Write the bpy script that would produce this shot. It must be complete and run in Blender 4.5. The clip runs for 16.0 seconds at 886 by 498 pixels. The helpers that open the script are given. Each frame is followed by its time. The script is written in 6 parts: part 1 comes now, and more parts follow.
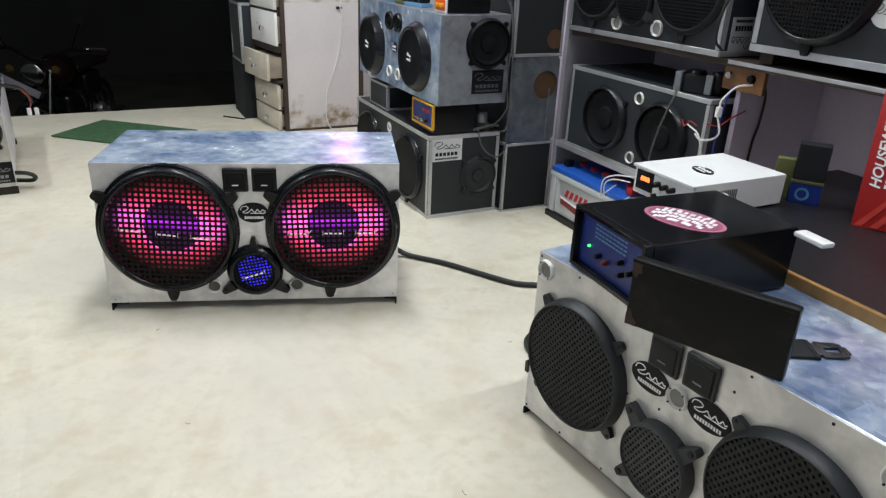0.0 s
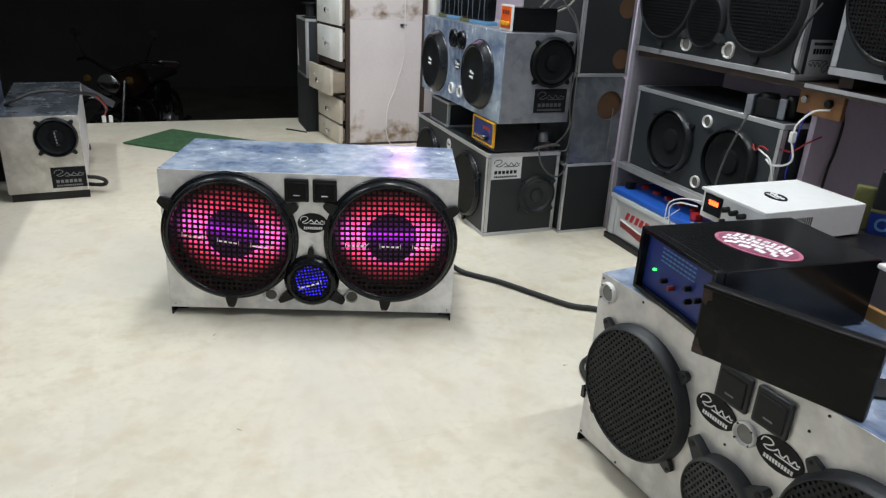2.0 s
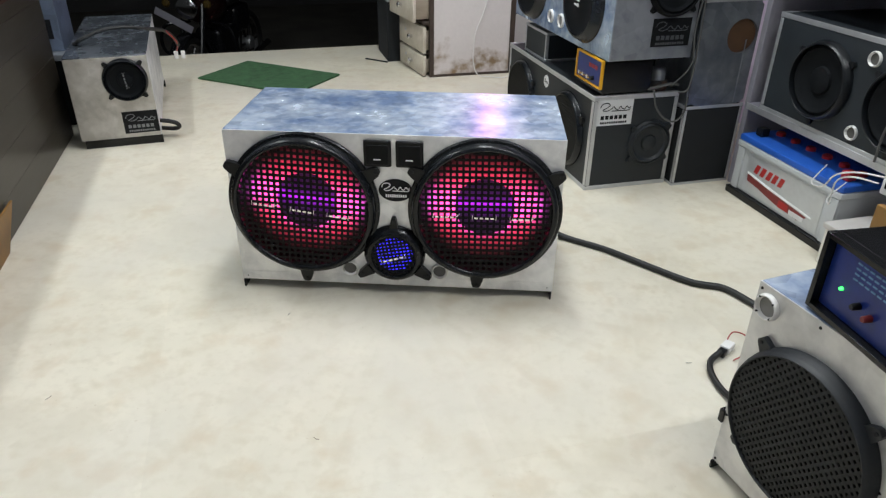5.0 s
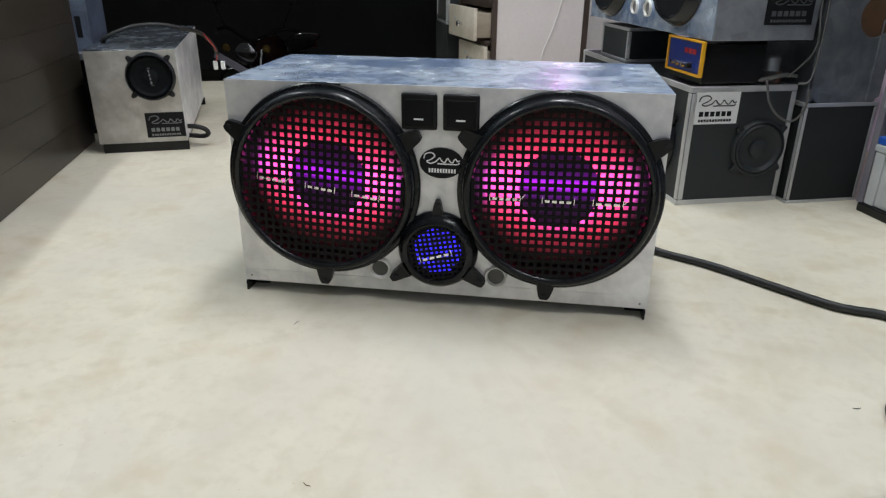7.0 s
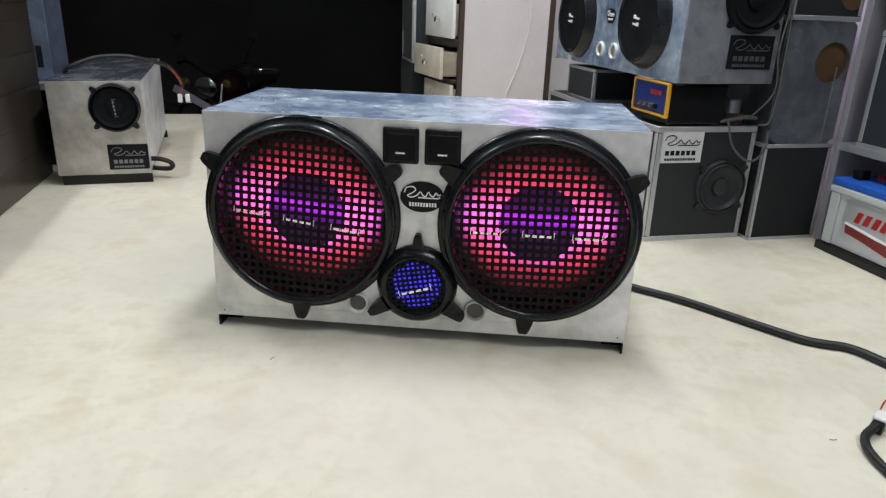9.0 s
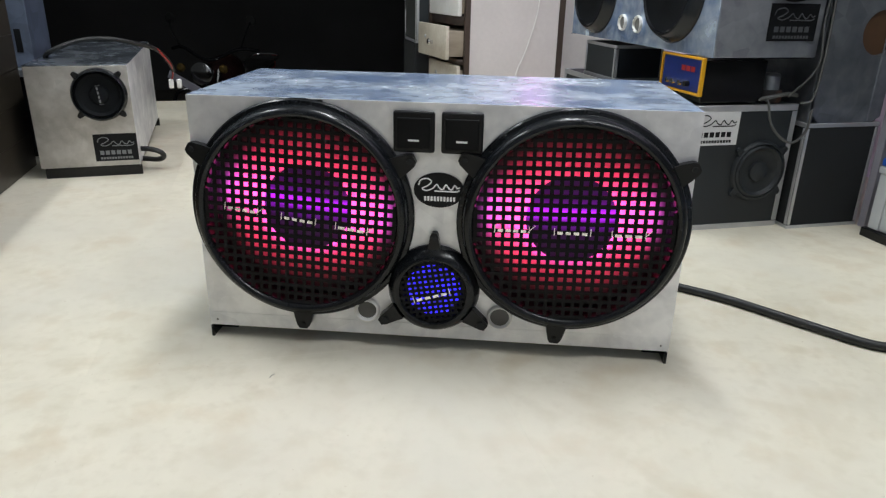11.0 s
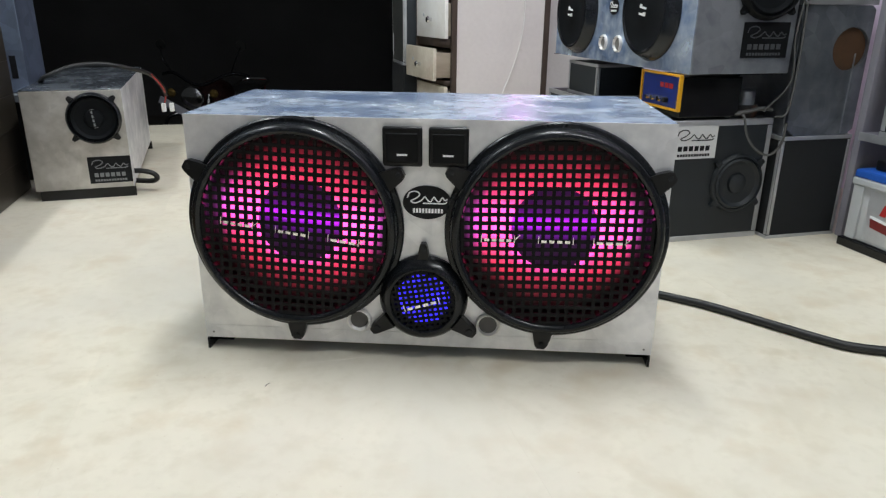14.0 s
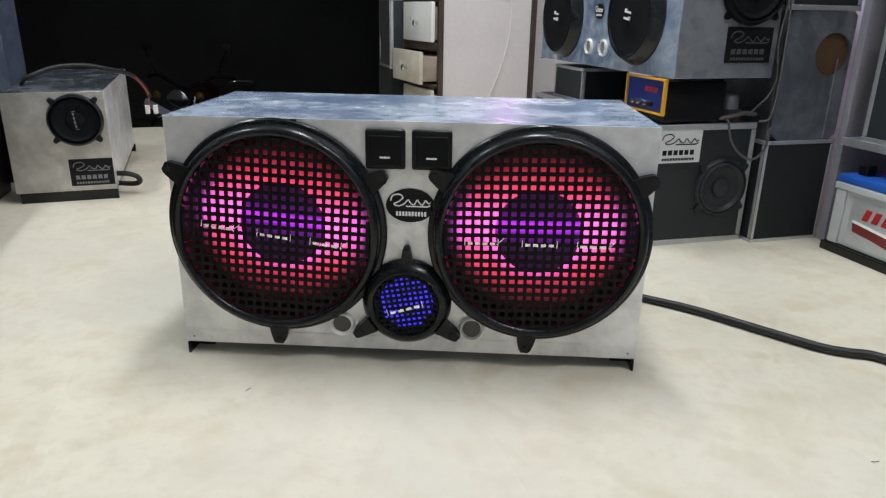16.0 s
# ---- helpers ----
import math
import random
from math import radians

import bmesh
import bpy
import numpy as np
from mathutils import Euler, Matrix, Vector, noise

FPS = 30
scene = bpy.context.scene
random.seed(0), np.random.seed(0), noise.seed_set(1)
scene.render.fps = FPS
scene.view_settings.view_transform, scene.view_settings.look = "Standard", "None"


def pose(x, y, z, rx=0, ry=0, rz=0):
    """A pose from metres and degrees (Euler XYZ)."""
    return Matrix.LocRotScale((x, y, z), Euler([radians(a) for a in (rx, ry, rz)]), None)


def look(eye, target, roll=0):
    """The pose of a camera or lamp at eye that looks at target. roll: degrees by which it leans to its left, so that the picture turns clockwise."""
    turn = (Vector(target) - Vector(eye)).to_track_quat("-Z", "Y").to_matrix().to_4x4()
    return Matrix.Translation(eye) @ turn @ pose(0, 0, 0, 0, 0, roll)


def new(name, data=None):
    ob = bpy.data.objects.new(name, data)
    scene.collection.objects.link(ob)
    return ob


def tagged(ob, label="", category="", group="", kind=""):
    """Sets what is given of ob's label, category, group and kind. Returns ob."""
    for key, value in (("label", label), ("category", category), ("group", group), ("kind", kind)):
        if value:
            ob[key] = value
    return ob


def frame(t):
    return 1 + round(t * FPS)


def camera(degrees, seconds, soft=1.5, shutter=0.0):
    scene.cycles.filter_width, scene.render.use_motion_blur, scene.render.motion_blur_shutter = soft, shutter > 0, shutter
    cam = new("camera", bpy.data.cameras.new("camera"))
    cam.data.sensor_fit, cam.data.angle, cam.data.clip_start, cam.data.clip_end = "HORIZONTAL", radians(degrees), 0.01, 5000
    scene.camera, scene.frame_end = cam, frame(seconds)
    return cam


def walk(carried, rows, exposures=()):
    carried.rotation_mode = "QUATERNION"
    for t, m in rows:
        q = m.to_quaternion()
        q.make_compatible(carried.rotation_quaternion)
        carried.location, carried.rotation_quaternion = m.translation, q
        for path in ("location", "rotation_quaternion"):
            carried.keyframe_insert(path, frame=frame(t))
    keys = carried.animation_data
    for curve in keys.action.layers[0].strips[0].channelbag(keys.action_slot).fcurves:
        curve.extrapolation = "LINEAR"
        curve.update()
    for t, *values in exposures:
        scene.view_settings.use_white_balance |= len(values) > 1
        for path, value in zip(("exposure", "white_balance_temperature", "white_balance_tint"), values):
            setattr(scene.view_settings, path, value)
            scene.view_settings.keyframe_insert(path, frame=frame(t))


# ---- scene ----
cam = camera(65.3, 16.0, 1.3)
PATH = [
    (0, (0.248, -1.703, 0.9), (0.514, 0.115, 0.111), 2.5),
    (0.5, (0.245, -1.701, 0.899), (0.492, 0.122, 0.114), 2.7),
    (1, (0.241, -1.698, 0.898), (0.456, 0.131, 0.118), 2.7),
    (1.5, (0.238, -1.696, 0.899), (0.409, 0.148, 0.142), 2.6),
    (2, (0.235, -1.686, 0.888), (0.354, 0.166, 0.142), 3.1),
    (2.5, (0.235, -1.684, 0.885), (0.268, 0.175, 0.148), 2.2),
    (3, (0.236, -1.674, 0.876), (0.213, 0.187, 0.145), 2.0),
    (5.3, (0.18, -1.391, 0.924), (0.068, 0.349, -0.057), 1.0),
    (5.5, (0.169, -1.381, 0.942), (0.061, 0.368, -0.022), 1.8),
    (6, (0.146, -1.287, 0.896), (-0.003, 0.405, -0.16), -0.5),
    (6.5, (0.17, -1.189, 0.791), (-0.054, 0.537, -0.195), 0.3),
    (7, (0.176, -1.135, 0.596), (-0.094, 0.687, -0.184), 0.5),
    (7.5, (0.189, -1.167, 0.593), (-0.023, 0.707, -0.071), 1.0),
    (8, (0.165, -1.179, 0.602), (-0.048, 0.714, -0.009), 1.0),
    (8.5, (0.139, -1.171, 0.594), (-0.046, 0.716, -0.043), 1.9),
    (9, (0.134, -1.138, 0.589), (-0.016, 0.737, -0.089), 2.1),
    (9.2, (0.135, -1.113, 0.587), (-0.059, 0.759, -0.09), 1.4),
    (11.3, (0.092, -0.995, 0.561), (-0.049, 0.864, -0.162), 0.9),
    (11.5, (0.093, -1.002, 0.561), (-0.05, 0.866, -0.14), 0.5),
    (12, (0.096, -1.009, 0.561), (-0.053, 0.845, -0.175), 1.2),
    (12.5, (0.101, -1.028, 0.573), (-0.006, 0.854, -0.095), 1.1),
    (13, (0.098, -1.041, 0.575), (-0.044, 0.853, -0.052), 0.5),
    (13.5, (0.099, -1.043, 0.564), (-0.054, 0.844, -0.08), 0.6),
    (14, (0.102, -1.04, 0.559), (-0.029, 0.843, -0.103), 0.6),
    (14.5, (0.098, -1.039, 0.562), (-0.044, 0.847, -0.09), 0.4),
    (15, (0.101, -1.029, 0.561), (-0.03, 0.86, -0.081), 0.4),
    (15.5, (0.101, -1.031, 0.56), (-0.026, 0.857, -0.086), 0.2),
    (16, (0.109, -1.033, 0.556), (0.012, 0.856, -0.095), 1.0),
]
EXPOSURES = [(0, 0.0), (3.2, 0.0), (5.5, -0.08), (6, -0.13), (7, -0.17), (7.8, -0.03), (9.2, 0.0), (11.5, -0.06), (12.2, -0.06), (13.5, 0.04), (15, 0.0), (16, -0.04)]
walk(cam, [(t, look(eye, target, roll)) for t, eye, target, roll in PATH], EXPOSURES)

# ---- world and light ----
A = 18.5                                   # the shop's axes stand turned to the demo speaker box
RM = pose(0, 0, 0, 0, 0, A)


def at_room(u, v, z, rz=0.0):
    """A pose in the shop's own axes: u across, v towards the street, z up."""
    return RM @ pose(u, v, z, 0, 0, rz)


world = bpy.data.worlds.new("night_sky")
scene.world = world
world.use_nodes = True
world.node_tree.nodes["Background"].inputs["Color"].default_value = (0.0172, 0.0182, 0.0184, 1)
world.node_tree.nodes["Background"].inputs["Strength"].default_value = 1.0


def tube_lamp(name, u, v, z, length, power, colour, rz=0.0, width=0.12):
    lamp = bpy.data.lights.new(name, "AREA")
    lamp.shape, lamp.size, lamp.size_y = "RECTANGLE", length, width
    lamp.energy, lamp.color = power, colour
    ob = new(name, lamp)
    ob.matrix_world = at_room(u, v, z, rz)
    return ob


LIGHT = (0.93, 0.985, 1.0)
CEILING_TUBE = (0.30, 0.50, 2.66)
REAR_TUBE = (0.85, -1.25, 2.66)
COUNTER_TUBE = (-1.45, 0.95, 2.66)
tube_lamp("ceiling_tube_lamp", *CEILING_TUBE, 1.2, 43, LIGHT, 90)
tube_lamp("counter_tube_lamp", *COUNTER_TUBE, 1.2, 27, LIGHT, 90)
tube_lamp("rear_tube_lamp", *REAR_TUBE, 1.2, 30, LIGHT)


# ---- materials ----
def mat(name, colour, rough=0.5, metal=0.0, vary=0.12, scale=6.0, bump=0.0, bump_scale=80.0, tint=None, coat=0.0,
        rvary=0.1, stretch=(1, 1, 1), fine=60.0, spec=0.5, pieces=0.0, span=(0.45, 1.0)):
    """A painted or bare surface: its colour drifts at two scales, with uneven gloss and fine relief."""
    m = bpy.data.materials.new(name)
    m.use_nodes = True
    nt = m.node_tree
    n, ln = nt.nodes, nt.links
    b = n["Principled BSDF"]
    b.inputs["Metallic"].default_value = metal
    b.inputs["Coat Weight"].default_value = coat
    b.inputs["Specular IOR Level"].default_value = spec
    tc, mp = n.new("ShaderNodeTexCoord"), n.new("ShaderNodeMapping")
    mp.inputs["Scale"].default_value = stretch
    ln.new(tc.outputs["Object"], mp.inputs["Vector"])
    big, small = n.new("ShaderNodeTexNoise"), n.new("ShaderNodeTexNoise")
    big.inputs["Scale"].default_value, big.inputs["Detail"].default_value = scale, 4
    small.inputs["Scale"].default_value, small.inputs["Detail"].default_value = fine, 3
    for t in (big, small):
        ln.new(mp.outputs["Vector"], t.inputs["Vector"])
    add = n.new("ShaderNodeMath")
    add.operation = "MULTIPLY_ADD"
    ln.new(small.outputs["Fac"], add.inputs[0])
    add.inputs[1].default_value = 0.45
    ln.new(big.outputs["Fac"], add.inputs[2])
    ramp = n.new("ShaderNodeMapRange")
    ramp.inputs["From Min"].default_value, ramp.inputs["From Max"].default_value = span
    ln.new(add.outputs[0], ramp.inputs["Value"])
    mix = n.new("ShaderNodeMix")
    mix.data_type = "RGBA"
    other = tint or tuple(c * (1 - 2.2 * vary) for c in colour)
    mix.inputs["A"].default_value = (*other, 1)
    mix.inputs["B"].default_value = (*colour, 1)
    ln.new(ramp.outputs["Result"], mix.inputs["Factor"])
    colour_out = mix.outputs["Result"]
    if pieces:
        oi = n.new("ShaderNodeObjectInfo")
        hsv = n.new("ShaderNodeHueSaturation")
        mr = n.new("ShaderNodeMapRange")
        mr.inputs["To Min"].default_value, mr.inputs["To Max"].default_value = 1 - pieces, 1 + pieces
        ln.new(oi.outputs["Random"], mr.inputs["Value"])
        ln.new(mr.outputs["Result"], hsv.inputs["Value"])
        ln.new(colour_out, hsv.inputs["Color"])
        colour_out = hsv.outputs["Color"]
    ln.new(colour_out, b.inputs["Base Color"])
    rr = n.new("ShaderNodeMapRange")
    rr.inputs["To Min"].default_value, rr.inputs["To Max"].default_value = max(0.02, rough - rvary), min(1, rough + rvary)
    ln.new(add.outputs[0], rr.inputs["Value"])
    ln.new(rr.outputs["Result"], b.inputs["Roughness"])
    if bump:
        bt, bp = n.new("ShaderNodeTexNoise"), n.new("ShaderNodeBump")
        bt.inputs["Scale"].default_value, bt.inputs["Detail"].default_value = bump_scale, 5
        ln.new(mp.outputs["Vector"], bt.inputs["Vector"])
        bp.inputs["Strength"].default_value, bp.inputs["Distance"].default_value = bump, 0.002
        ln.new(bt.outputs["Fac"], bp.inputs["Height"])
        ln.new(bp.outputs["Normal"], b.inputs["Normal"])
    return m


def galvanised(name, colour, rough, spangle=0.12, cell=38.0, tint=None, metal=0.62, ripple=0.0):
    """Zinc-coated sheet: flaky spangle, faint rolling lines and cloudy dulling."""
    m = mat(name, colour, rough, metal, 0.10, 9.0, 0.025, 40.0, rvary=0.10, fine=34, tint=tint, span=(0.58, 0.90))
    nt = m.node_tree
    n, ln = nt.nodes, nt.links
    b = n["Principled BSDF"]
    vo = n.new("ShaderNodeTexVoronoi")
    vo.inputs["Scale"].default_value = cell
    tc = next(k for k in n if k.type == "TEX_COORD")
    ln.new(tc.outputs["Object"], vo.inputs["Vector"])
    bw = n.new("ShaderNodeRGBToBW")
    ln.new(vo.outputs["Color"], bw.inputs["Color"])
    mr = n.new("ShaderNodeMapRange")
    mr.inputs["To Min"].default_value, mr.inputs["To Max"].default_value = 1 - spangle, 1 + spangle
    ln.new(bw.outputs["Val"], mr.inputs["Value"])
    hsv = n.new("ShaderNodeHueSaturation")
    src = b.inputs["Base Color"].links[0].from_socket
    ln.new(src, hsv.inputs["Color"])
    ln.new(mr.outputs["Result"], hsv.inputs["Value"])
    ln.new(hsv.outputs["Color"], b.inputs["Base Color"])
    if ripple:
        mp, t, bp = n.new("ShaderNodeMapping"), n.new("ShaderNodeTexNoise"), n.new("ShaderNodeBump")
        mp.inputs["Scale"].default_value = (0.16, 1, 1)
        ln.new(tc.outputs["Object"], mp.inputs["Vector"])
        ln.new(mp.outputs["Vector"], t.inputs["Vector"])
        t.inputs["Scale"].default_value, t.inputs["Detail"].default_value = 95, 1
        bp.inputs["Strength"].default_value, bp.inputs["Distance"].default_value = ripple, 0.0008
        ln.new(t.outputs["Fac"], bp.inputs["Height"])
        ln.new(b.inputs["Normal"].links[0].from_socket, bp.inputs["Normal"])
        ln.new(bp.outputs["Normal"], b.inputs["Normal"])
    return m


def glow(name, colour, strength):
    m = bpy.data.materials.new(name)
    m.use_nodes = True
    b = m.node_tree.nodes["Principled BSDF"]
    b.inputs["Base Color"].default_value = (*[c * 0.5 for c in colour], 1)
    b.inputs["Emission Color"].default_value = (*colour, 1)
    b.inputs["Emission Strength"].default_value = strength
    return m


def patchy_glow(name, colour, dim, strength, scale):
    """A diffuser that its LEDs light unevenly."""
    m = glow(name, colour, strength)
    n, ln = m.node_tree.nodes, m.node_tree.links
    tc, t, r = n.new("ShaderNodeTexCoord"), n.new("ShaderNodeTexNoise"), n.new("ShaderNodeValToRGB")
    t.inputs["Scale"].default_value = scale
    ln.new(tc.outputs["Object"], t.inputs["Vector"])
    ln.new(t.outputs["Fac"], r.inputs["Fac"])
    e = r.color_ramp.elements
    e[0].position, e[0].color = 0.40, (*[c * 0.25 for c in dim], 1)
    e[1].position, e[1].color = 0.60, (*colour, 1)
    ln.new(r.outputs["Color"], n["Principled BSDF"].inputs["Emission Color"])
    return m


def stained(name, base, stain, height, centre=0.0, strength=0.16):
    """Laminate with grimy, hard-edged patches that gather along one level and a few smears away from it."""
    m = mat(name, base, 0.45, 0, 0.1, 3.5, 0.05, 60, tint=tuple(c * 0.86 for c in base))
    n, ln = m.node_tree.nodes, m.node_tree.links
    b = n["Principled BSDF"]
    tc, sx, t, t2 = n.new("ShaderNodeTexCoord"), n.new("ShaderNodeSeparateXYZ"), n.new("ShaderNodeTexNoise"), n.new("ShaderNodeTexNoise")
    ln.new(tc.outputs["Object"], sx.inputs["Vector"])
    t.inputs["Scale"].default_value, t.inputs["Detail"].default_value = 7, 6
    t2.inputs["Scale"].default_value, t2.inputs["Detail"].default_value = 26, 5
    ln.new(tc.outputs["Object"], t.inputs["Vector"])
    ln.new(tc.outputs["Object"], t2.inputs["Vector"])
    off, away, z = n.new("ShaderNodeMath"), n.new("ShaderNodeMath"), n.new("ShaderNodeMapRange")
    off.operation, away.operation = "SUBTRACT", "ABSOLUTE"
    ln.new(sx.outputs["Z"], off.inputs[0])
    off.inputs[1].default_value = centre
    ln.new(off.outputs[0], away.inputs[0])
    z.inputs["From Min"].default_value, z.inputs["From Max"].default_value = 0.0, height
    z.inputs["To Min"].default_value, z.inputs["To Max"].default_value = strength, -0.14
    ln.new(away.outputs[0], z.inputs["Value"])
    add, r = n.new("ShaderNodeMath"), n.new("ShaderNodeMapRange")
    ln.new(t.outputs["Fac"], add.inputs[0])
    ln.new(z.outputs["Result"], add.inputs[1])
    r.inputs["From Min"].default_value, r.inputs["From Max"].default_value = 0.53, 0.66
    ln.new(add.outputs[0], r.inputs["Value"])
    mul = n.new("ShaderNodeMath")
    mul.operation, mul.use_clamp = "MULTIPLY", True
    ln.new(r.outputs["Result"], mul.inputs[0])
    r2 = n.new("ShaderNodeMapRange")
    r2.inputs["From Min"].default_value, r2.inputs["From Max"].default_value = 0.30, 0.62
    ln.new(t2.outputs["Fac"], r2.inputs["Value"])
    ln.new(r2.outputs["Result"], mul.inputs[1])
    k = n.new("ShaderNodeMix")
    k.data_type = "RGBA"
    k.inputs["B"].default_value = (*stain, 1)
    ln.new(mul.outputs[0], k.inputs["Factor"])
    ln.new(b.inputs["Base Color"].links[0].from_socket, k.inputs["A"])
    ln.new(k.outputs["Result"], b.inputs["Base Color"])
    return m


def led_diffuser(name, radius):
    """The LED disc behind a woofer's guard: red LEDs round the rim, violet ones across the middle, dark below."""
    m = bpy.data.materials.new(name)
    m.use_nodes = True
    nt = m.node_tree
    n, ln = nt.nodes, nt.links
    b = n["Principled BSDF"]
    b.inputs["Base Color"].default_value = (0.012, 0.01, 0.012, 1)
    b.inputs["Roughness"].default_value = 0.35
    tc, sx = n.new("ShaderNodeTexCoord"), n.new("ShaderNodeSeparateXYZ")
    ln.new(tc.outputs["Object"], sx.inputs["Vector"])

    def mth(op, a, c=0.0):
        k = n.new("ShaderNodeMath")
        k.operation = op
        for i, v in enumerate((a, c)):
            if isinstance(v, (int, float)):
                k.inputs[i].default_value = v
            else:
                ln.new(v, k.inputs[i])
        return k.outputs[0]

    def bell(v, mid, width):
        d = mth("DIVIDE", mth("SUBTRACT", v, mid), width)
        return mth("POWER", 2.718, mth("MULTIPLY", mth("MULTIPLY", d, d), -1.0))
    x = mth("DIVIDE", sx.outputs["X"], radius)
    z = mth("DIVIDE", sx.outputs["Z"], radius)
    rad = mth("SQRT", mth("ADD", mth("MULTIPLY", x, x), mth("MULTIPLY", z, z)))
    def plateau(v, mid, width):
        d = mth("DIVIDE", mth("SUBTRACT", v, mid), width)
        d = mth("MULTIPLY", d, d)
        return mth("POWER", 2.718, mth("MULTIPLY", mth("MULTIPLY", d, d), -1.0))
    spots = n.new("ShaderNodeTexNoise")
    spots.inputs["Scale"].default_value, spots.inputs["Detail"].default_value = 95, 1
    ln.new(tc.outputs["Object"], spots.inputs["Vector"])
    patch = mth("ADD", mth("MULTIPLY", spots.outputs["Fac"], 1.5), 0.25)
    ring = plateau(rad, 0.55, 0.275)
    red = mth("MULTIPLY", mth("MULTIPLY", ring, plateau(z, 0.02, 0.74)), mth("MULTIPLY", patch, mth("ADD", mth("MULTIPLY", bell(z, 0.02, 0.40), 0.80), 0.22)))
    sides = mth("MULTIPLY", bell(rad, 0.58, 0.20), bell(z, 0.05, 0.22))
    under = mth("MULTIPLY", bell(rad, 0.44, 0.10), bell(z, -0.32, 0.20))
    pink = mth("MULTIPLY", mth("ADD", mth("MULTIPLY", sides, 0.42), mth("MULTIPLY", under, 0.30)), patch)
    rim = mth("MULTIPLY", bell(rad, 0.83, 0.075), bell(z, 0.07, 0.22))
    cols = []
    for fac, col in ((red, (1.0, 0.050, 0.125)), (mth("ADD", pink, mth("MULTIPLY", rim, 0.30)), (0.80, 0.13, 1.0))):
        k = n.new("ShaderNodeMix")
        k.data_type = "RGBA"
        k.inputs["A"].default_value, k.inputs["B"].default_value = (0, 0, 0, 1), (*col, 1)
        ln.new(fac, k.inputs["Factor"])
        cols.append(k.outputs["Result"])
    k = n.new("ShaderNodeMix")
    k.data_type, k.blend_type = "RGBA", "ADD"
    k.inputs["Factor"].default_value = 1
    ln.new(cols[0], k.inputs["A"])
    ln.new(cols[1], k.inputs["B"])
    ln.new(k.outputs["Result"], b.inputs["Emission Color"])
    b.inputs["Emission Strength"].default_value = 2.9
    return m


def led_cap(name):
    """A dark translucent dome with a violet LED row shining through above its middle."""
    m = bpy.data.materials.new(name)
    m.use_nodes = True
    n, ln = m.node_tree.nodes, m.node_tree.links
    b = n["Principled BSDF"]
    b.inputs["Base Color"].default_value = (0.02, 0.012, 0.024, 1)
    b.inputs["Roughness"].default_value = 0.4
    tc, sx = n.new("ShaderNodeTexCoord"), n.new("ShaderNodeSeparateXYZ")
    ln.new(tc.outputs["Object"], sx.inputs["Vector"])
    ramp = n.new("ShaderNodeValToRGB")
    mr = n.new("ShaderNodeMapRange")
    mr.inputs["From Min"].default_value, mr.inputs["From Max"].default_value = -0.06, 0.06
    ln.new(sx.outputs["Z"], mr.inputs["Value"])
    ln.new(mr.outputs["Result"], ramp.inputs["Fac"])
    e = ramp.color_ramp.elements
    e[0].position, e[0].color = 0.10, (0.015, 0.002, 0.018, 1)
    e[1].position, e[1].color = 0.95, (0.02, 0.002, 0.028, 1)
    for p, c in ((0.36, (0.02, 0.002, 0.03, 1)), (0.50, (0.13, 0.004, 0.25, 1)), (0.58, (0.55, 0.02, 1.0, 1)), (0.64, (0.50, 0.02, 0.95, 1)), (0.70, (0.11, 0.004, 0.20, 1)), (0.80, (0.04, 0.003, 0.065, 1))):
        k = e.new(p)
        k.color = c
    ln.new(ramp.outputs["Color"], b.inputs["Emission Color"])
    b.inputs["Emission Strength"].default_value = 1.5
    return m


def glass(name, tint=(0.9, 0.95, 0.97)):
    m = bpy.data.materials.new(name)
    m.use_nodes = True
    b = m.node_tree.nodes["Principled BSDF"]
    b.inputs["Base Color"].default_value = (*tint, 1)
    b.inputs["Transmission Weight"].default_value = 1
    b.inputs["Roughness"].default_value = 0.03
    return m


